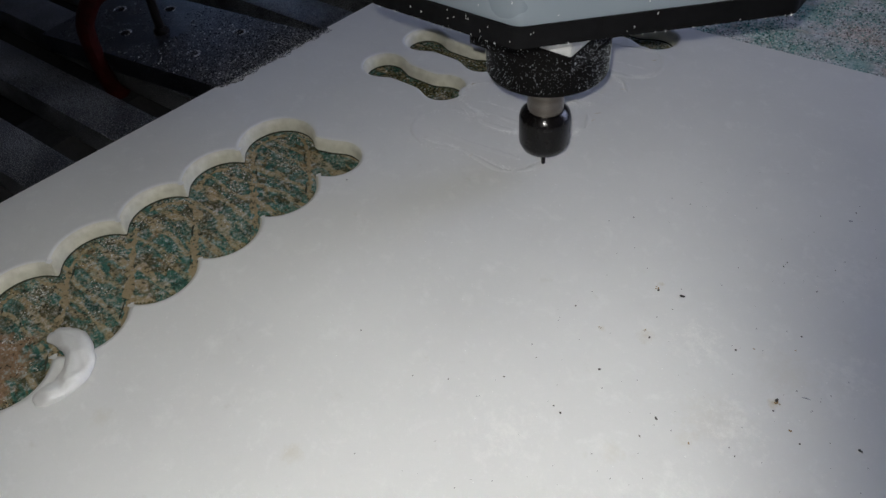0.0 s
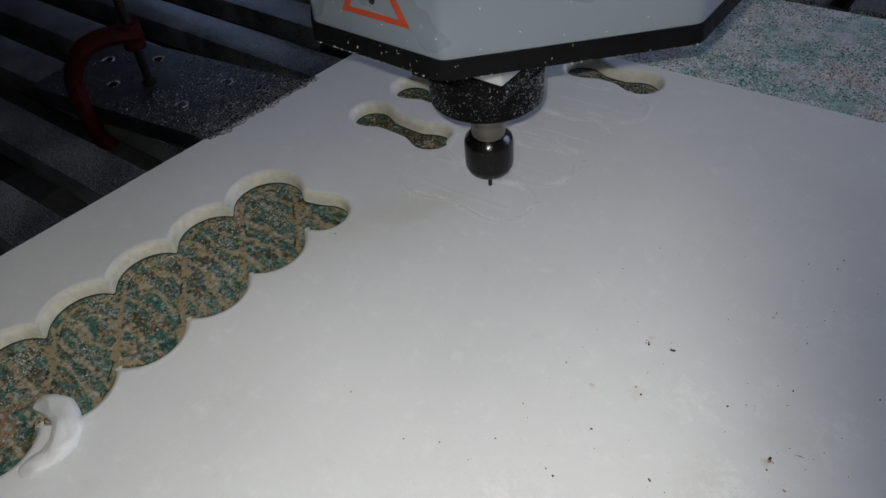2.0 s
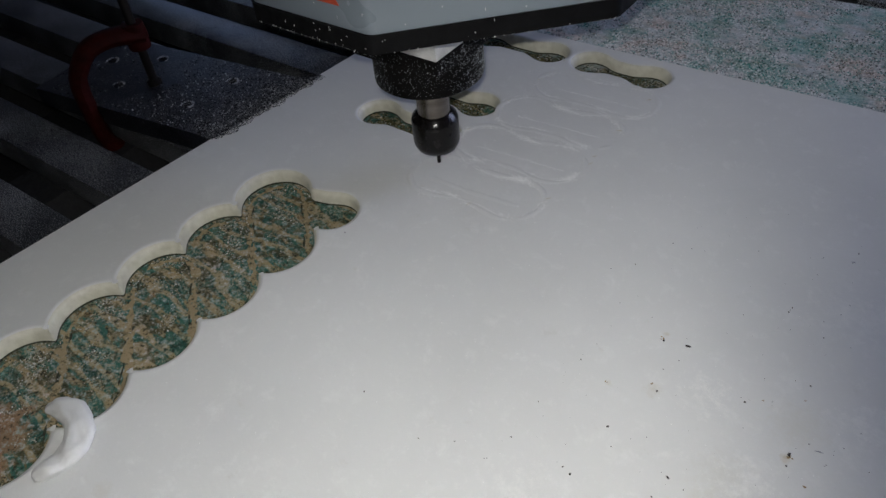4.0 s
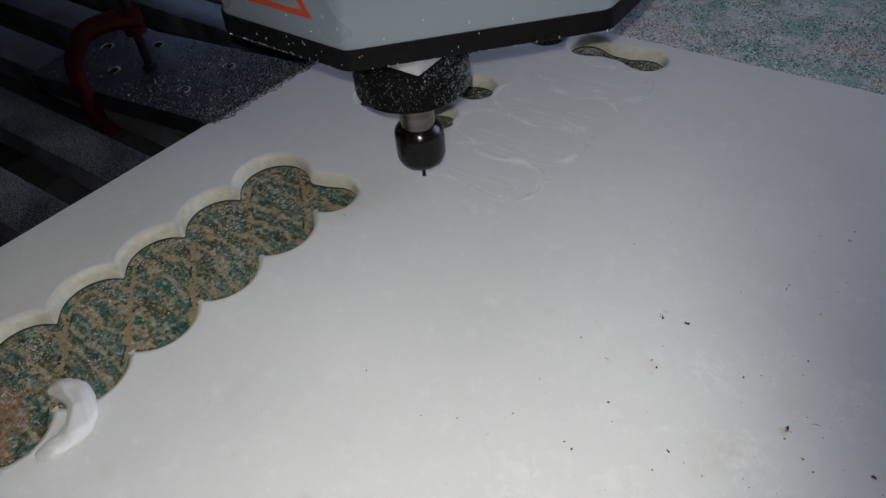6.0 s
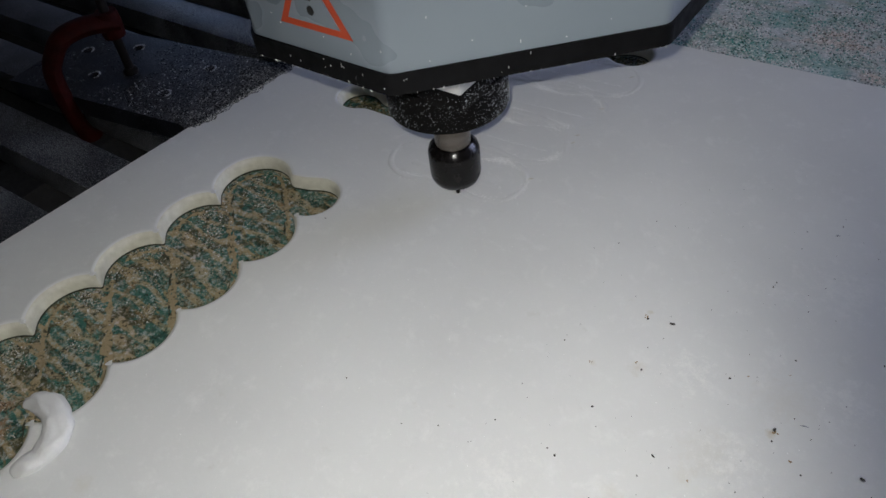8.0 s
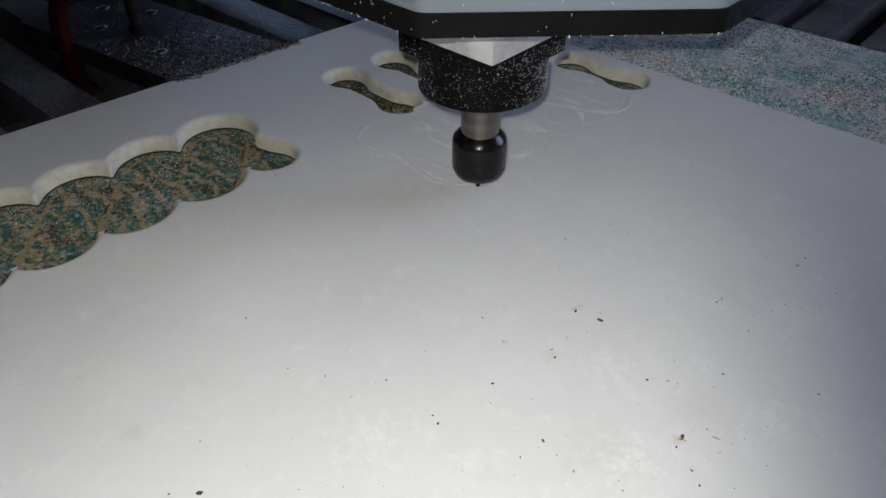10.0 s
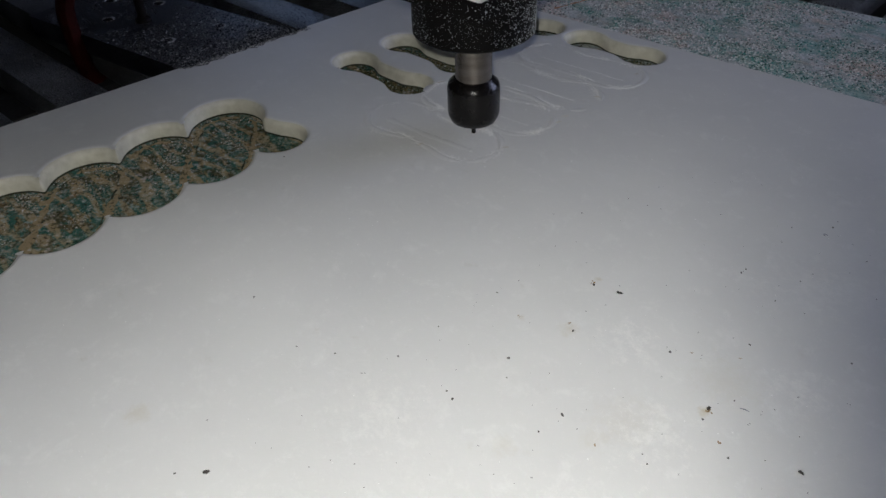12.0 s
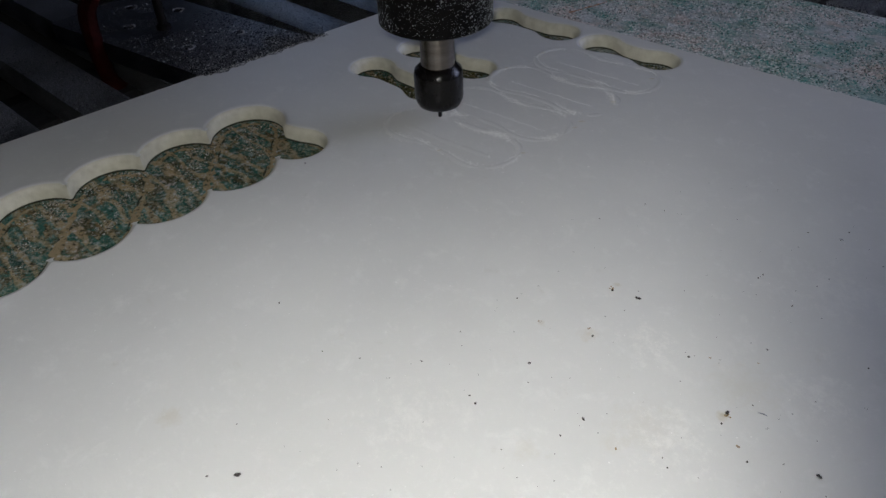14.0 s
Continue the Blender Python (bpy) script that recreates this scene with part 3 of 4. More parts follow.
# ---------------------------------------------------------------- spindle head
def spindle_head():
    head = thing("spindle_head", "router spindle in a pale grey hood, dusted with white chips", "router spindle")
    part("bit", lathe([(0.0004, -0.0030), (0.0014, -0.0024), (0.0015, 0.0145)], 12), ROD, head, "thin dark steel milling bit")
    part("collet_nut", lathe([(0.006, 0.0125), (0.0125, 0.0125), (0.0150, 0.0140), (0.0166, 0.0175), (0.0170, 0.0200), (0.0170, 0.0365), (0.0162, 0.0395), (0.0125, 0.0430)], 56), NUT, head, "glossy black collet nut")
    part("shaft", lathe([(0.0118, 0.0405), (0.0118, 0.0800)], 48), STEEL, head, "turned steel spindle shaft")
    part("nose", lathe([(0.013, 0.0742), (0.0350, 0.0737), (0.0374, 0.0752), (0.0374, 0.0990)], 72), NOSE, head, "black round nose speckled with chips")
    part("flange", box(-0.0320, -0.0358, 0.0965, 0.0360, 0.0290, 0.1080, 0.0008), NOSE, head, "black square flange speckled with chips")
    part("motor", box(-0.0316, -0.0354, 0.1079, 0.0356, 0.0286, 0.30, 0.0012), ALU, head, "square aluminium spindle motor")
    plan = [(-0.054, -0.087), (0.035, -0.087), (0.129, 0.0085), (0.129, 0.13), (-0.148, 0.13), (-0.148, 0.0085)]
    hood = part("hood", prism(plan, 0.1492, 0.42, 0.0035), GREY, head, "pale blue-grey sheet-metal hood")
    grown = [(x * 1.012 - 0.0001, (y - 0.02) * 1.014 + 0.02) for x, y in plan]
    part("trim", prism(grown, 0.1390, 0.1500, 0.0035), BLACK, head, "black rubber trim with white chips")
    s = 0.0229
    tri = lambda k: [(-0.0066 + x * s * k, z) for x, z in ((-1, 0.1625 + (1 - k) * 0.0135), (1, 0.1625 + (1 - k) * 0.0135), (0, 0.1625 + 0.0407 * k + (1 - k) * 0.0135))]
    sign = part("warning_sign", flat(tri(1.0), -0.0874, 0.0003), ORANGE, head, "orange-red warning triangle sticker")
    part("sign_field", flat(tri(0.72), -0.0878, 0.0003), STICKER, sign)
    part("sign_mark", flat([(-0.0082, 0.1780), (-0.0050, 0.1780), (-0.0040, 0.1895), (-0.0092, 0.1895)], -0.0882, 0.0003), INK, sign)
    part("sign_dot", flat([(-0.0066 + 0.0021 * math.cos(a), 0.1730 + 0.0024 * math.sin(a)) for a in (i * math.pi / 8 for i in range(16))], -0.0882, 0.0003), INK, sign)
    rng = random.Random(4)
    dust = Grains()
    for _ in range(95):
        i = rng.choice((0, 0, 1, 1))
        u = rng.random()
        (ax, ay), (bx, by) = grown[i], grown[i + 1]
        z = rng.choice((0.1390, 0.1390, rng.uniform(0.139, 0.149), rng.uniform(0.151, 0.2)))
        w = rng.uniform(0.0001, 0.0003)
        inset = 0.0 if z < 0.1500 else 0.0012
        nx, ny = (0, -1) if i == 0 else (0.71, -0.70)
        dust.add(ax + u * (bx - ax) - nx * inset, ay + u * (by - ay) - ny * inset, z, w, w, rng.uniform(0.0002, 0.0009), rng.random() * 6, rng)
    swarf = Grains()
    for _ in range(8000):
        a = rng.uniform(-math.pi, math.pi)
        z = rng.uniform(0.0752, 0.107)
        u = (a + 0.75 + math.pi) % (2 * math.pi) - math.pi
        dense = (0.05 + 0.9 * min(1.0, max(0.0, (u - 0.2) / 0.45))) if u > 0 else (0.05 + 0.35 * min(1.0, max(0.0, (-u - 0.3) / 0.6)))
        if rng.random() > dense * (0.65 + 0.9 * noise.noise(Vector((a * 6, z * 300, 1)))):
            continue
        w = 0.00009 + 0.00019 * rng.random() ** 2
        if z < 0.098:
            swarf.add(0.0375 * math.cos(a), 0.0375 * math.sin(a), z, w, w, w * rng.uniform(0.8, 2.0), rng.random() * 6, rng)
        elif abs(u) < 1.5:
            if u > 0:
                swarf.add(0.0361, rng.uniform(-0.0355, 0.027), z, w, w, w * rng.uniform(0.8, 1.8), 0, rng)
            else:
                swarf.add(rng.uniform(-0.031, 0.0355), -0.0359, z, w, w, w * rng.uniform(0.8, 1.8), 0, rng)
    swarf.object("nose_chips", NOSE_CHIP, head, "pale grey swarf grains on the black nose")
    dust.object("chips", CHIP, head, "white plastic chips")
    return head


def flat(plan, y, depth):
    """A thin plate in an upright plane."""
    bm = bmesh.new()
    front = [bm.verts.new((x, y, z)) for x, z in plan]
    back = [bm.verts.new((x, y + depth, z)) for x, z in plan]
    n = len(plan)
    bm.faces.new(front)
    bm.faces.new(back[::-1])
    for i in range(n):
        bm.faces.new((front[i], back[i], back[(i + 1) % n], front[(i + 1) % n]))
    return bm


HEAD = spindle_head()


# ---------------------------------------------------------------- small things on the board
def wander(points, step, rough, rng, z):
    """Points every step metres along a line, shaken a little."""
    out = []
    for (ax, ay), (bx, by) in zip(points, points[1:]):
        n = max(1, int(math.hypot(bx - ax, by - ay) / step))
        for i in range(n):
            out.append((ax + (bx - ax) * i / n + rng.uniform(-rough, rough), ay + (by - ay) * i / n + rng.uniform(-rough, rough), z))
    return out


def pass_marks():
    """Ridges of swarf along the shallow first passes of the bit."""
    rng = random.Random(11)
    marks = thing("swarf_ridges", "faint white swarf ridges along shallow milled outlines", "swarf", kind="stuff")
    for k in range(4):
        left, right = (-0.331, 0.353 + 0.05 * k), (-0.273, 0.363 + 0.05 * k)
        for loop in contours(lambda X, Y: bone(X, Y, left, right, 0.0222, 0.0222, 0.0190), -0.37, -0.23, 0.31, 0.56, 0.0012):
            n = len(loop)
            i = rng.randrange(n)
            done = 0
            while done < n:
                run = rng.randrange(14, 50)
                gap = rng.randrange(2, 18)
                pts = [(*loop[(i + j) % n], 0.0001) for j in range(run)]
                rad = [0.0004 + 0.0008 * (0.7 + 0.3 * rng.random()) * math.sin(math.pi * j / (run - 1)) for j in range(run)]
                part("ridge", sweep(pts, rad, 8, None, (2.2, 0.42)), BOARD, marks)
                i += run + gap
                done += run + gap
        y = 0.05 * k
        tail = 1.0 if k == 0 else 0.8
        pts = wander([(-0.334, 0.3455 + y), (-0.300, 0.3505 + y), (-0.300 + 0.037 * tail, 0.3505 + 0.0085 * tail + y)], 0.0022, 0.0004, rng, 0.0002)
        big = 0.0016 if k == 0 else 0.0011
        part("ridge", sweep(pts, [big * rng.uniform(0.5, 1.0) * (1.5 if 0 < i < 4 and k == 0 else 1) for i in range(len(pts))], 8, None, (1.8, 0.22)), BOARD, marks) if k == 0 else None
        pts = wander([(-0.322, 0.336 + y), (-0.285, 0.344 + y)], 0.0025, 0.0004, rng, 0.0001)
        part("ridge", sweep(pts, [0.0007 * rng.uniform(0.3, 1.0) for _ in pts], 6, None, (1.4, 0.4)), BOARD, marks)
    fluff = Grains()
    for k in range(4):
        left, right = (-0.331, 0.353 + 0.05 * k), (-0.273, 0.363 + 0.05 * k)
        for grow in (0.0, -0.0022):
            for loop in contours(lambda X, Y: bone(X, Y, left, right, 0.0222 + grow, 0.0222 + grow, 0.0190 + grow), -0.37, -0.23, 0.31, 0.56, 0.0012):
                for x, y in loop:
                    dense = max(0.0, noise.noise(Vector((x * 45, y * 45, k + 3 * grow * 100))) + 0.12)
                    for _ in range(int(dense * 24 + rng.random())):
                        w = rng.uniform(0.0001, 0.00032)
                        fluff.add(x + rng.gauss(0, 0.0014), y + rng.gauss(0, 0.0014), w * 0.3, w * rng.uniform(0.8, 1.6), w, w * 0.7, rng.random() * 6, rng)
        for _ in range(420 if k == 0 else 190):
            u = rng.random()
            w = rng.uniform(0.0001, 0.0003)
            fluff.add(-0.334 + 0.071 * u + rng.gauss(0, 0.0009), 0.3455 + 0.05 * k + 0.0135 * u + rng.gauss(0, 0.0007 if u > 0.08 else 0.0013), w * 0.3, w * rng.uniform(0.8, 1.6), w, w * 0.8, rng.random() * 6, rng)
    fluff.object("fluff", CHIP, marks)
    part("scratch", sweep(wander([(-0.184, 0.215), (-0.1865, 0.257)], 0.003, 0.0002, rng, 0.0), 0.00035, 6, None, (1.0, 0.3)), BOARD, marks)
    for x, y, turn in ((-0.252, 0.378, 0.8), (-0.2515, 0.4275, 1.2), (-0.254, 0.437, 0.9), (-0.262, 0.5245, 1.0), (-0.353, 0.4085, 1.3), (-0.353, 0.459, 1.2), (-0.3525, 0.4995, 1.1), (-0.2925, 0.34, 1.5), (-0.2575, 0.475, 0.7)):
        d = Vector((math.cos(turn), math.sin(turn), 0)) * 0.0024
        c = Vector((x, y, 0.0002))
        part("curl", sweep([c - d, c + d * 0.1 + Vector((0.0006, -0.0004, 0.0004)), c + d], [0.00006, 0.0002, 0.00006], 6), STAIN, marks, "tan curled shaving")


pass_marks()


def debris():
    rng = random.Random(21)
    grit = Grains()
    right = [(-0.125, 0.317, 11), (-0.113, 0.321, 12), (-0.115, 0.299, 5), (-0.110, 0.284, 10), (-0.118, 0.250, 11), (-0.072, 0.307, 9), (-0.081, 0.380, 9), (-0.081, 0.384, 7), (-0.059, 0.373, 5),
             (-0.051, 0.337, 8), (-0.042, 0.292, 16), (-0.040, 0.285, 8), (-0.037, 0.304, 6), (-0.079, 0.244, 11), (-0.071, 0.243, 5), (-0.081, 0.231, 6), (-0.022, 0.277, 9), (-0.001, 0.291, 13),
             (-0.046, 0.253, 5), (-0.042, 0.251, 5), (-0.015, 0.360, 7), (-0.069, 0.439, 6), (-0.070, 0.450, 8), (-0.084, 0.433, 6), (-0.058, 0.395, 5), (-0.044, 0.434, 6)]
    left = [(-0.153, 0.2765, 6), (-0.233, 0.184, 6), (-0.189, 0.182, 6), (-0.173, 0.193, 5), (-0.152, 0.213, 6), (-0.154, 0.240, 7), (-0.341, 0.266, 9), (-0.122, 0.217, 7), (-0.117, 0.216, 10),
            (-0.161, 0.109, 7), (-0.153, 0.119, 13), (-0.177, 0.131, 5), (-0.180, 0.347, 4), (-0.170, 0.359, 6), (-0.155, 0.195, 4), (-0.162, 0.390, 4)]
    brown = [(-0.065, 0.314, 6), (-0.029, 0.281, 9), (-0.049, 0.327, 6), (-0.115, 0.2875, 8), (-0.041, 0.2905, 13), (-0.1265, 0.3175, 12), (-0.134, 0.273, 7), (-0.061, 0.243, 6)]
    spots = right + left
    for x, y, size in spots:
        w = size * 0.000082
        for _ in range(rng.choice((1, 1, 2))):
            grit.add(x + rng.uniform(-w, w), y + rng.uniform(-w, w), w * 0.3, w * rng.uniform(0.7, 1.2), w * rng.uniform(0.5, 0.9), w * 0.5, rng.random() * 6, rng)
    for _ in range(190):
        x, y = rng.uniform(-0.16, 0.05), rng.uniform(0.14, 0.46)
        w = rng.uniform(0.0001, 0.00022)
        grit.add(x, y, w * 0.3, w * rng.uniform(0.8, 2.5), w, w * 0.6, rng.random() * 6, rng)
    rust = Grains()
    for x, y, size in brown:
        for _ in range(5):
            w = size * 0.00004
            rust.add(x + rng.gauss(0, size * 0.00006), y + rng.gauss(0, size * 0.00006), w * 0.25, w * rng.uniform(0.7, 1.4), w, w * 0.35, rng.random() * 6, rng)
    tagged(rust.object("rust_flakes", RUST, None, "rust-brown flakes beside the black grit on the board"), category="flakes")
    tagged(grit.object("grit", SPECK, None, "black and brown grit scattered on the white board"), category="grit")
    bm = bmesh.new()
    for x, y, turn, long in ((-0.0315, 0.3025, 0.35, 0.0020), (-0.069, 0.44, 0.3, 0.0012)):
        d = Vector((math.cos(turn), math.sin(turn), 0)) * long
        c = Vector((x, y, 0.0003))
        sweep([c - d, c + Vector((0, 0, 0.0003)), c + d], [0.00015, 0.0003, 0.00015], 5, bm)
    tagged(part("shavings", bm, DUST, smooth=0), "short curled grey shavings on the board", "shavings", kind="stuff")
    chips = Grains()
    for _ in range(700):
        x, y = rng.uniform(-0.5, 0.06), rng.uniform(0.03, 0.58)
        if float(openings(np.array([x]), np.array([y]))[0]) < 0.003:
            continue
        w = rng.choice((0.0001, 0.00014, 0.0002, 0.0003))
        chips.add(x, y, w * 0.3, w * rng.uniform(0.8, 1.8), w, w * 0.8, rng.random() * 6, rng)
    tagged(chips.object("chips", CHIP, None, "tiny white plastic chips strewn over the board"), category="plastic chips")
    heap = Grains()
    for _ in range(15000):
        u = rng.random()
        y = 0.274 + 0.112 * u
        off = abs(rng.gauss(0, 0.011)) * (0.5 + 0.9 * math.sin(u * 9 + 1) ** 2)
        w = rng.uniform(0.00025, 0.0007)
        heap.add(-0.5155 - 0.027 * (y - 0.29) + rng.uniform(0.0, 0.003) - off, y, max(PLATE_TOP, PLATE_TOP + 0.0055 * (1 - off / 0.012) * rng.random()) + w * 0.3, w * rng.uniform(0.8, 1.8), w, w, rng.random() * 6, rng)
    for _ in range(3000):
        y = 0.276 + 0.118 * rng.random()
        on = 0.011 * rng.random() ** 3.2 * (0.5 + 0.8 * abs(noise.noise(Vector((y * 60, 3, 1)))))
        w = rng.uniform(0.0002, 0.0005)
        heap.add(-0.5155 - 0.027 * (y - 0.29) + on, y, w * 0.3, w * rng.uniform(0.8, 1.8), w, w * 0.7, rng.random() * 6, rng)
    (ax, ay), (bx, by), (cx, cy), (dx, dy) = PLATE_PLAN
    for _ in range(15000):
        u, v = 1 - rng.random() ** 2.2, rng.random()
        if u < 0.55 and noise.noise(Vector((u * 9, v * 5, 2))) < rng.uniform(-0.2, 0.5):
            continue
        near, far = Vector((ax + (bx - ax) * u, ay + (by - ay) * u, 0)), Vector((dx + (cx - dx) * u, dy + (cy - dy) * u, 0))
        w = 0.00015 + 0.00045 * rng.random() ** 2
        q = TABLE @ (near + (far - near) * v)
        heap.add(q.x, q.y, PLATE_TOP + w * 0.3, w * rng.uniform(0.8, 1.8), w, w, rng.random() * 6, rng)
    tagged(heap.object("swarf_heap", DARK_GRAVEL, None, "grey-white swarf along the board's edge on the dark plate"), category="swarf")
    dusty = Grains()
    for _ in range(5000):
        k = rng.choice((-1, 0, 0, 0, 0, 3, 3))
        q = TABLE @ Vector((0.03 - 0.22 * rng.random() ** 2.5, 0.0755 + 0.0745 * k + rng.uniform(0.001, 0.0395), 0))
        if q.x > -0.512:
            continue
        w = 0.00015 + 0.0004 * rng.random() ** 2
        dusty.add(q.x, q.y, SLAT_TOP + w * 0.3, w * rng.uniform(0.8, 1.8), w, w * 0.8, rng.random() * 6, rng)
    tagged(dusty.object("slat_chips", SLAT_GRAVEL, None, "grey swarf grains lying on the table slats"), category="swarf")
    strip = Grains()
    for _ in range(62000):
        x = rng.uniform(-0.47, 0.40)
        near = 0.5475 + 0.149 * (x + 0.5225)
        y = near + 0.001 + (0.745 + 0.155 * (x + 0.5) - near) * rng.random() ** 1.2
        if noise.noise(Vector((x, y, 0.3)) * 24) + 0.6 * noise.noise(Vector((x, y, 1.3)) * 70) < rng.uniform(-0.65, 0.15):
            continue
        w = rng.uniform(0.00032, 0.00085)
        strip.add(x, y, SPOIL_TOP + w * 0.3, w * rng.uniform(0.8, 1.7), w, w * rng.uniform(0.5, 1.1), rng.random() * 6, rng)
    olive = Grains()
    for left, right in BONES:
        for _ in range(4200):
            u = rng.random()
            x, y = left[0] + (right[0] - left[0]) * u + rng.gauss(0, 0.010), left[1] + (right[1] - left[1]) * u + rng.gauss(0, 0.010)
            if float(openings(np.array([x]), np.array([y]))[0]) < -0.0008 and noise.noise(Vector((x, y, 4)) * 70) > rng.uniform(-0.5, 0.3):
                w = rng.uniform(0.0003, 0.0008)
                olive.add(x, y, SPOIL_TOP + w * 0.2, w * rng.uniform(0.8, 1.9), w, w * 0.5, rng.random() * 6, rng)
    tagged(olive.object("grime", OLIVE_GRAVEL, None, "olive-brown grime lying in the bone-shaped cut-outs"), category="grime")
    for left, right in BONES:
        for _ in range(300):
            u = rng.random()
            x, y = left[0] + (right[0] - left[0]) * u + rng.gauss(0, 0.008), left[1] + (right[1] - left[1]) * u + rng.gauss(0, 0.008)
            if float(openings(np.array([x]), np.array([y]))[0]) < -0.001:
                w = rng.uniform(0.0002, 0.0006)
                strip.add(x, y, SPOIL_TOP + w * 0.3, w * rng.uniform(0.8, 1.7), w, w * 0.8, rng.random() * 6, rng)
    tagged(strip.object("spilled_chips", GRAVEL, None, "grey, pinkish and green chips strewn on the spoil board"), category="chips")
    floor = Grains()
    for _ in range(46000):
        x, y = rng.uniform(-0.475, -0.335), rng.uniform(-0.03, 0.30)
        lobe = ((y - 0.2285 + 0.75 * (x + 0.371)) / PITCH) % 1.0
        thick = noise.noise(Vector((x, y, 0)) * 75) + 11.0 * (-0.402 - x) + 0.35 * math.cos(6.283 * (lobe - 0.15))
        if thick < rng.uniform(-0.05, 0.75) or float(openings(np.array([x]), np.array([y]))[0]) > -0.001:
            continue
        w = 0.00012 + 0.00042 * rng.random() ** 1.5
        floor.add(x, y, SPOIL_TOP + 0.0002, w * rng.uniform(0.8, 1.8), w, w * 0.6, rng.random() * 6, rng)
    # ragged crumbs along the lower edges of the openings
    crumbs = Grains()
    for loop in LOOPS:
        p = loop if area2(loop) > 0 else loop[::-1]
        d = np.roll(p, -1, 0) - np.roll(p, 1, 0)
        for (x, y), (ex, ey) in zip(p, d):
            n = math.hypot(ex, ey)
            nx, ny = ey / n, -ex / n
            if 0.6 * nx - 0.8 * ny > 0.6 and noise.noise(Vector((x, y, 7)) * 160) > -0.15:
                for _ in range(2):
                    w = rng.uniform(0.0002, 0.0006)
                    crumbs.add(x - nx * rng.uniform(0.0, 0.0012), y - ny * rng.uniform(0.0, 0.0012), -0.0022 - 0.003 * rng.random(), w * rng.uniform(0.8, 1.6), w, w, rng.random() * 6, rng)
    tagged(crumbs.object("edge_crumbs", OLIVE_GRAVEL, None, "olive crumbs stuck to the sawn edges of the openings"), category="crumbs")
    tagged(floor.object("loose_chips", FLOOR_GRAVEL, None, "tan and grey dust lying in the cut-outs"), category="dust")


debris()


def offcut():
    """A curled white offcut that lies in the end of the row of cut-outs."""
    rng = random.Random(5)
    bm = bmesh.new()
    pts = [(-0.3650, 0.0600, 0.0005), (-0.3600, 0.0650, 0.0022), (-0.3490, 0.0685, 0.0034), (-0.3380, 0.0675, 0.0038), (-0.3290, 0.0635, 0.0038), (-0.3245, 0.0570, 0.0034), (-0.3240, 0.0480, 0.0026), (-0.3265, 0.0395, 0.0016), (-0.3290, 0.0345, 0.0006)]
    sweep(pts, [0.0036, 0.0068, 0.0090, 0.0094, 0.0092, 0.0088, 0.0080, 0.0064, 0.0034], 16, bm, (0.92, 0.50))
    bmesh.ops.subdivide_edges(bm, edges=bm.edges[:], cuts=3, use_grid_fill=True)
    for _ in range(4):
        bmesh.ops.smooth_vert(bm, verts=bm.verts[:], factor=0.5, use_axis_x=True, use_axis_y=True, use_axis_z=True)
    for v in bm.verts:
        v.co += noise.noise_vector(v.co * 130) * 0.0016 + noise.noise_vector(v.co * 420) * 0.0005
    tagged(part("offcut", bm, BOARD, smooth=180), "curled lumpy white plastic offcut lying on the board", "offcut")


offcut()


def kerf_marks():
    """Tan lines that earlier cuts left in the spoil board's green paint, each with a dark strip beside it as painted
    groove shade.
    """
    rng = random.Random(8)
    tan, dark = bmesh.new(), bmesh.new()
    z = SPOIL_TOP + 0.0001
    for k in range(7):
        c = 0.0013 * k
        far, near = (-0.416 + c, 0.262 - PITCH * k), (-0.3710 + c * 1.3, 0.2285 - PITCH * k)
        for ring, size in ((0.0208, 1.0),):
            for bm, more, wide in ((tan, 0.0, 0.0019 * size), (dark, -0.0026, 0.0008)):
                for loop in contours(lambda X, Y: seg_dist(X, Y, far, near) - ring - more, -0.48, -0.32, near[1] - 0.04, far[1] + 0.04, 0.0016):
                    n = len(loop)
                    i, done = rng.randrange(n), 0
                    while done < n:
                        run = min(rng.randrange(14, 50) if bm is tan else rng.randrange(5, 16), n)
                        pts = [Vector((*loop[(i + j) % n], z)) for j in range(run)]
                        pts = [p + Vector((noise.noise(p * 90), noise.noise(p * 90 + Vector((5, 0, 0))), 0)) * 0.0016 for p in pts]
                        ends = [min(1.0, 0.25 + 0.25 * min(j, run - 1 - j)) for j in range(run)]
                        sweep([tuple(p) for p in pts], [wide * e * (0.35 + 1.9 * abs(noise.noise(p * 210))) for p, e in zip(pts, ends)], 6, bm, (1.0, 0.16 if bm is tan else 0.10))
                        skip = rng.randrange(2, 14) if bm is tan else rng.randrange(6, 30)
                        i += run + skip
                        done += run + skip
    tagged(part("kerf_marks", tan, KERF, smooth=0), "tan kerf marks routed into the green spoil board", "kerf marks", kind="stuff")
    tagged(part("kerf_shade", dark, GRIME_SHADE, smooth=0), "dark strips painted as shade along the kerfs of the spoil board", "grime", kind="stuff")


kerf_marks()


def painted_scratch():
    """A ragged orange score in the open strip of the spoil board."""
    rng = random.Random(14)
    pts = wander([(-0.417, 0.603), (-0.413, 0.629), (-0.409, 0.660), (-0.400, 0.690)], 0.004, 0.0009, rng, SPOIL_TOP + 0.0003)
    tagged(part("scratch", sweep(pts, [0.0011 * rng.uniform(0.3, 1.2) for _ in pts], 6, None, (1.3, 0.35)), RUSTY, smooth=0), "rusty orange scratch across the spoil board", "scratch", kind="stuff")


painted_scratch()


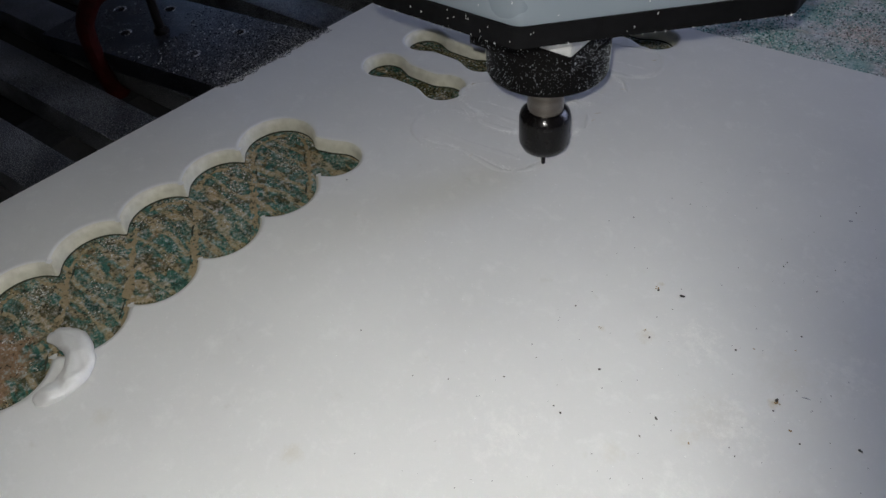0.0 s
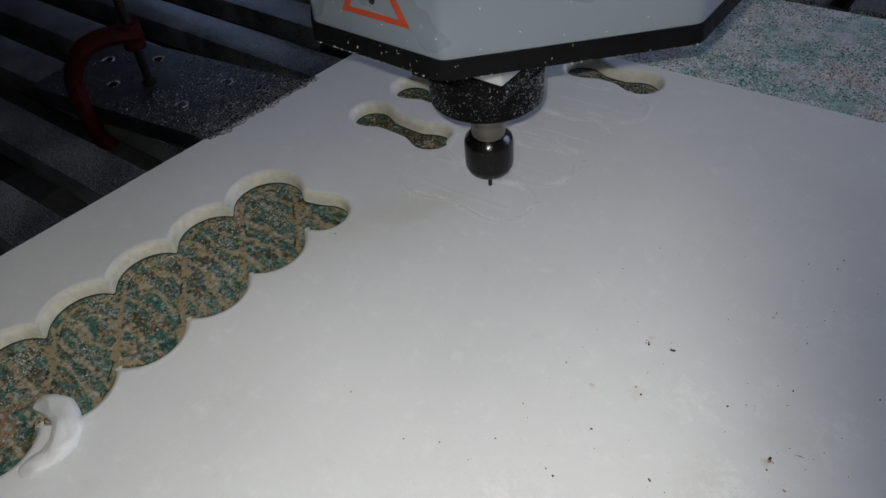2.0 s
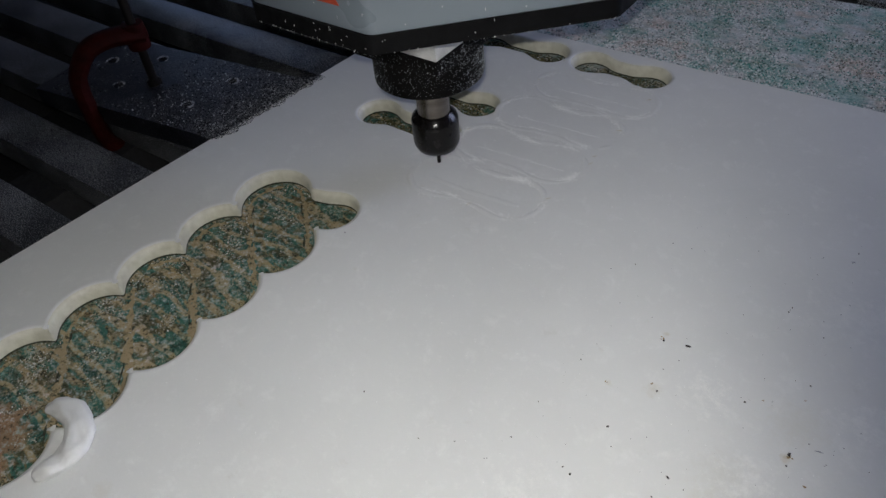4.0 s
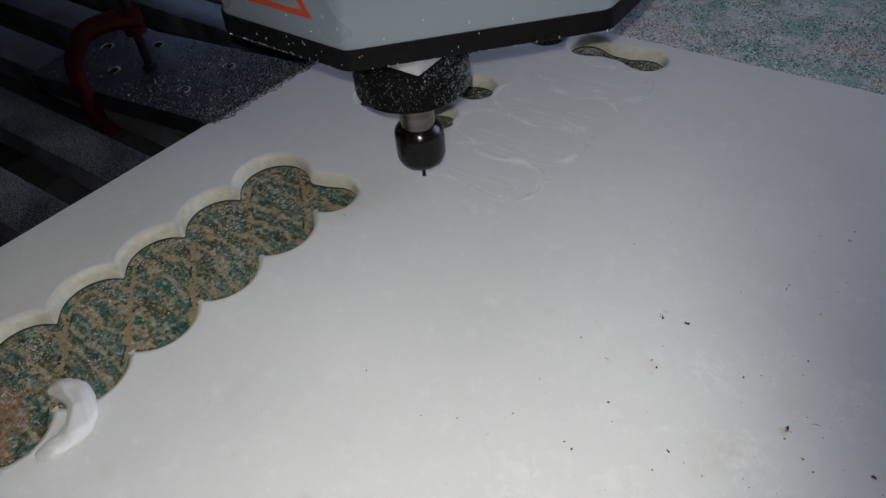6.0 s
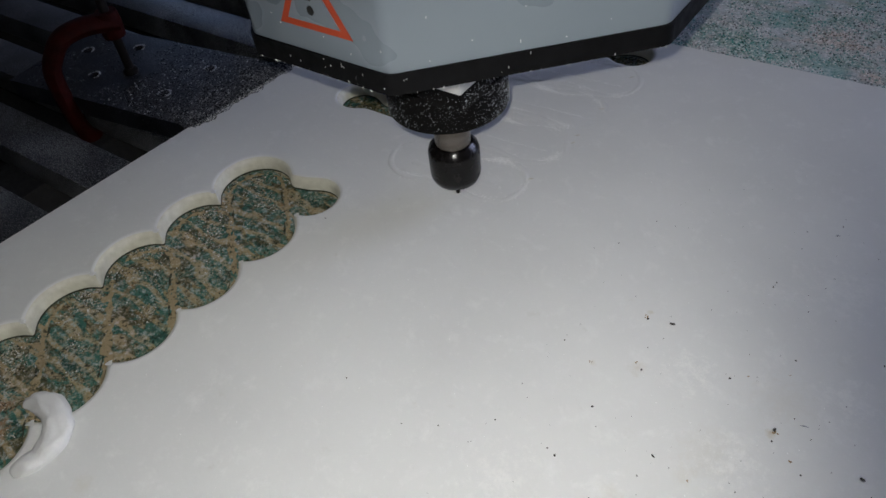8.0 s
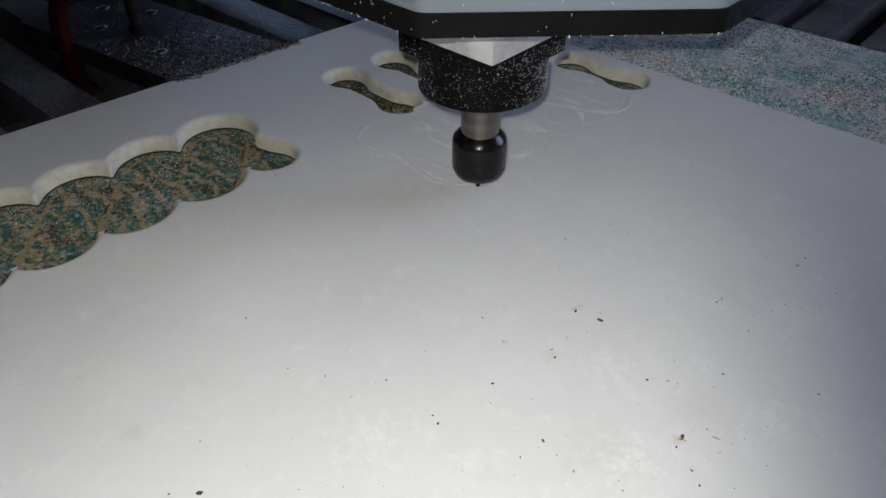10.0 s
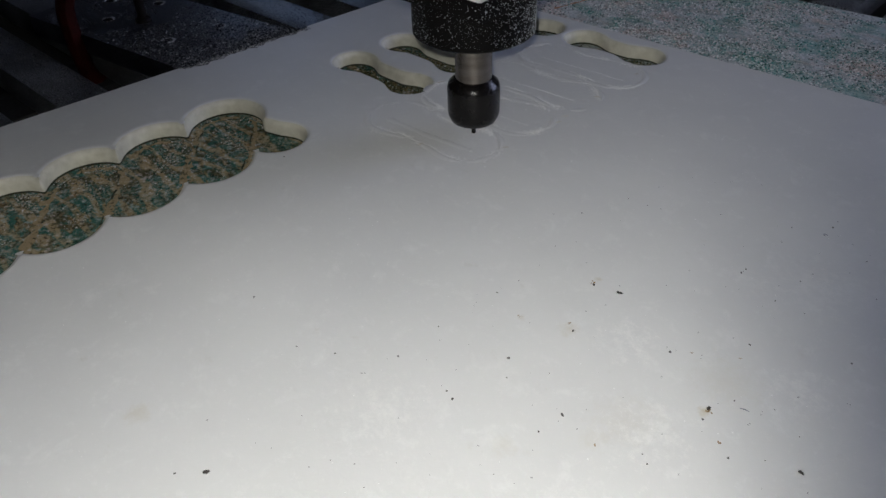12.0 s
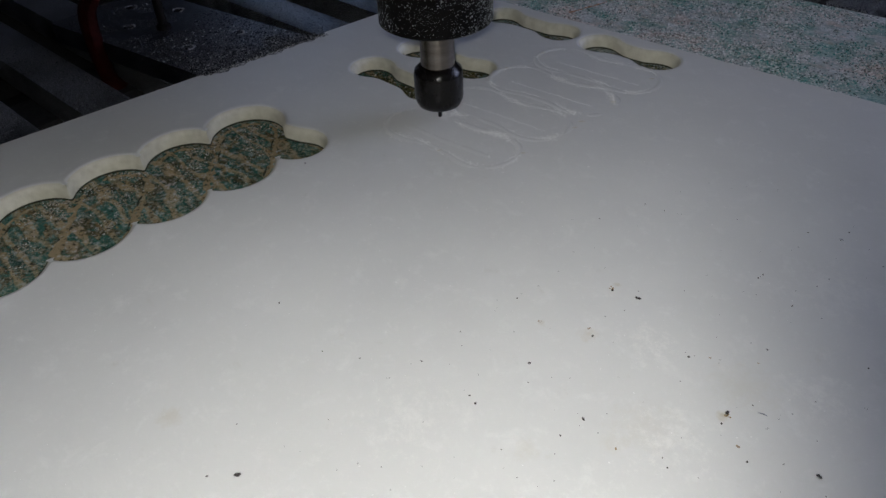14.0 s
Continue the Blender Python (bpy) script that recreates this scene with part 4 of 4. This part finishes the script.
# ---------------------------------------------------------------- the lamp that lights the work
def work_light():
    """A small hand-held LED light just above the eye; it glows by its material."""
    lamp = thing("led_light", "small white LED light held over the work", "lamp")
    part("led", lathe([(0.0018, -0.0003), (0.0018, 0.0)], 20), glow("white_led", (1.0, 0.985, 0.942), LED_POWER), lamp, "bright white LED")
    part("case", lathe([(0.0036, 0.0002), (0.0036, 0.0024)], 20), MATT, lamp)
    # unseen flaps, added to dim the light towards the right and upper left
    part("flap", box(0.0044, -0.0051, -0.009, 0.0048, 0.0018, 0.0024), MATT, lamp, "added black flap that trims the LED beam")
    part("flap", box(-0.0072, 0.0023, -0.006, -0.0002, 0.0027, 0.0024), MATT, lamp, "added black flap that trims the LED beam")
    return lamp


LAMP = work_light()


# ---------------------------------------------------------------- things that move
TOOL = [
    (0.0, -0.2479, 0.3654, 0.0030), (0.5, -0.2555, 0.3768, 0.0030), (1.0, -0.2674, 0.3830, 0.0030), (1.5, -0.2803, 0.3801, 0.0030), (2.0, -0.2906, 0.3719, 0.0030),
    (2.5, -0.3043, 0.3702, 0.0030), (3.0, -0.3175, 0.3724, 0.0030), (3.5, -0.3305, 0.3704, 0.0030), (4.0, -0.3420, 0.3629, 0.0030), (4.5, -0.3485, 0.3524, 0.0030),
    (5.0, -0.3452, 0.3433, 0.0030), (5.5, -0.3384, 0.3341, 0.0030), (6.0, -0.3247, 0.3299, 0.0030), (6.5, -0.3129, 0.3357, 0.0030), (7.0, -0.3051, 0.3345, 0.0030),
    (7.5, -0.2957, 0.3362, 0.0018), (8.0, -0.2840, 0.3384, 0.0005), (8.5, -0.2718, 0.3381, -0.0009), (9.0, -0.2601, 0.3388, -0.0020), (9.5, -0.2511, 0.3434, -0.0028),
    (10.0, -0.2451, 0.3584, -0.0028), (10.5, -0.2478, 0.3677, -0.0028), (11.0, -0.2558, 0.3776, -0.0028), (11.5, -0.2686, 0.3809, -0.0028), (12.0, -0.2804, 0.3761, -0.0028),
    (12.5, -0.2923, 0.3693, -0.0028), (13.0, -0.3033, 0.3681, -0.0028), (13.5, -0.3164, 0.3730, -0.0028), (14.0, -0.3285, 0.3709, -0.0028),
]


def motions():
    walk(HEAD, [(t, pose(x, y, z, 0, 0, 6.5)) for t, x, y, z in TOOL])
    walk(LAMP, [(t, look(eye, target, roll) @ pose(-0.006, 0.013, 0.001, -8, 0, 0)) for t, eye, target, roll in PATH])


motions()
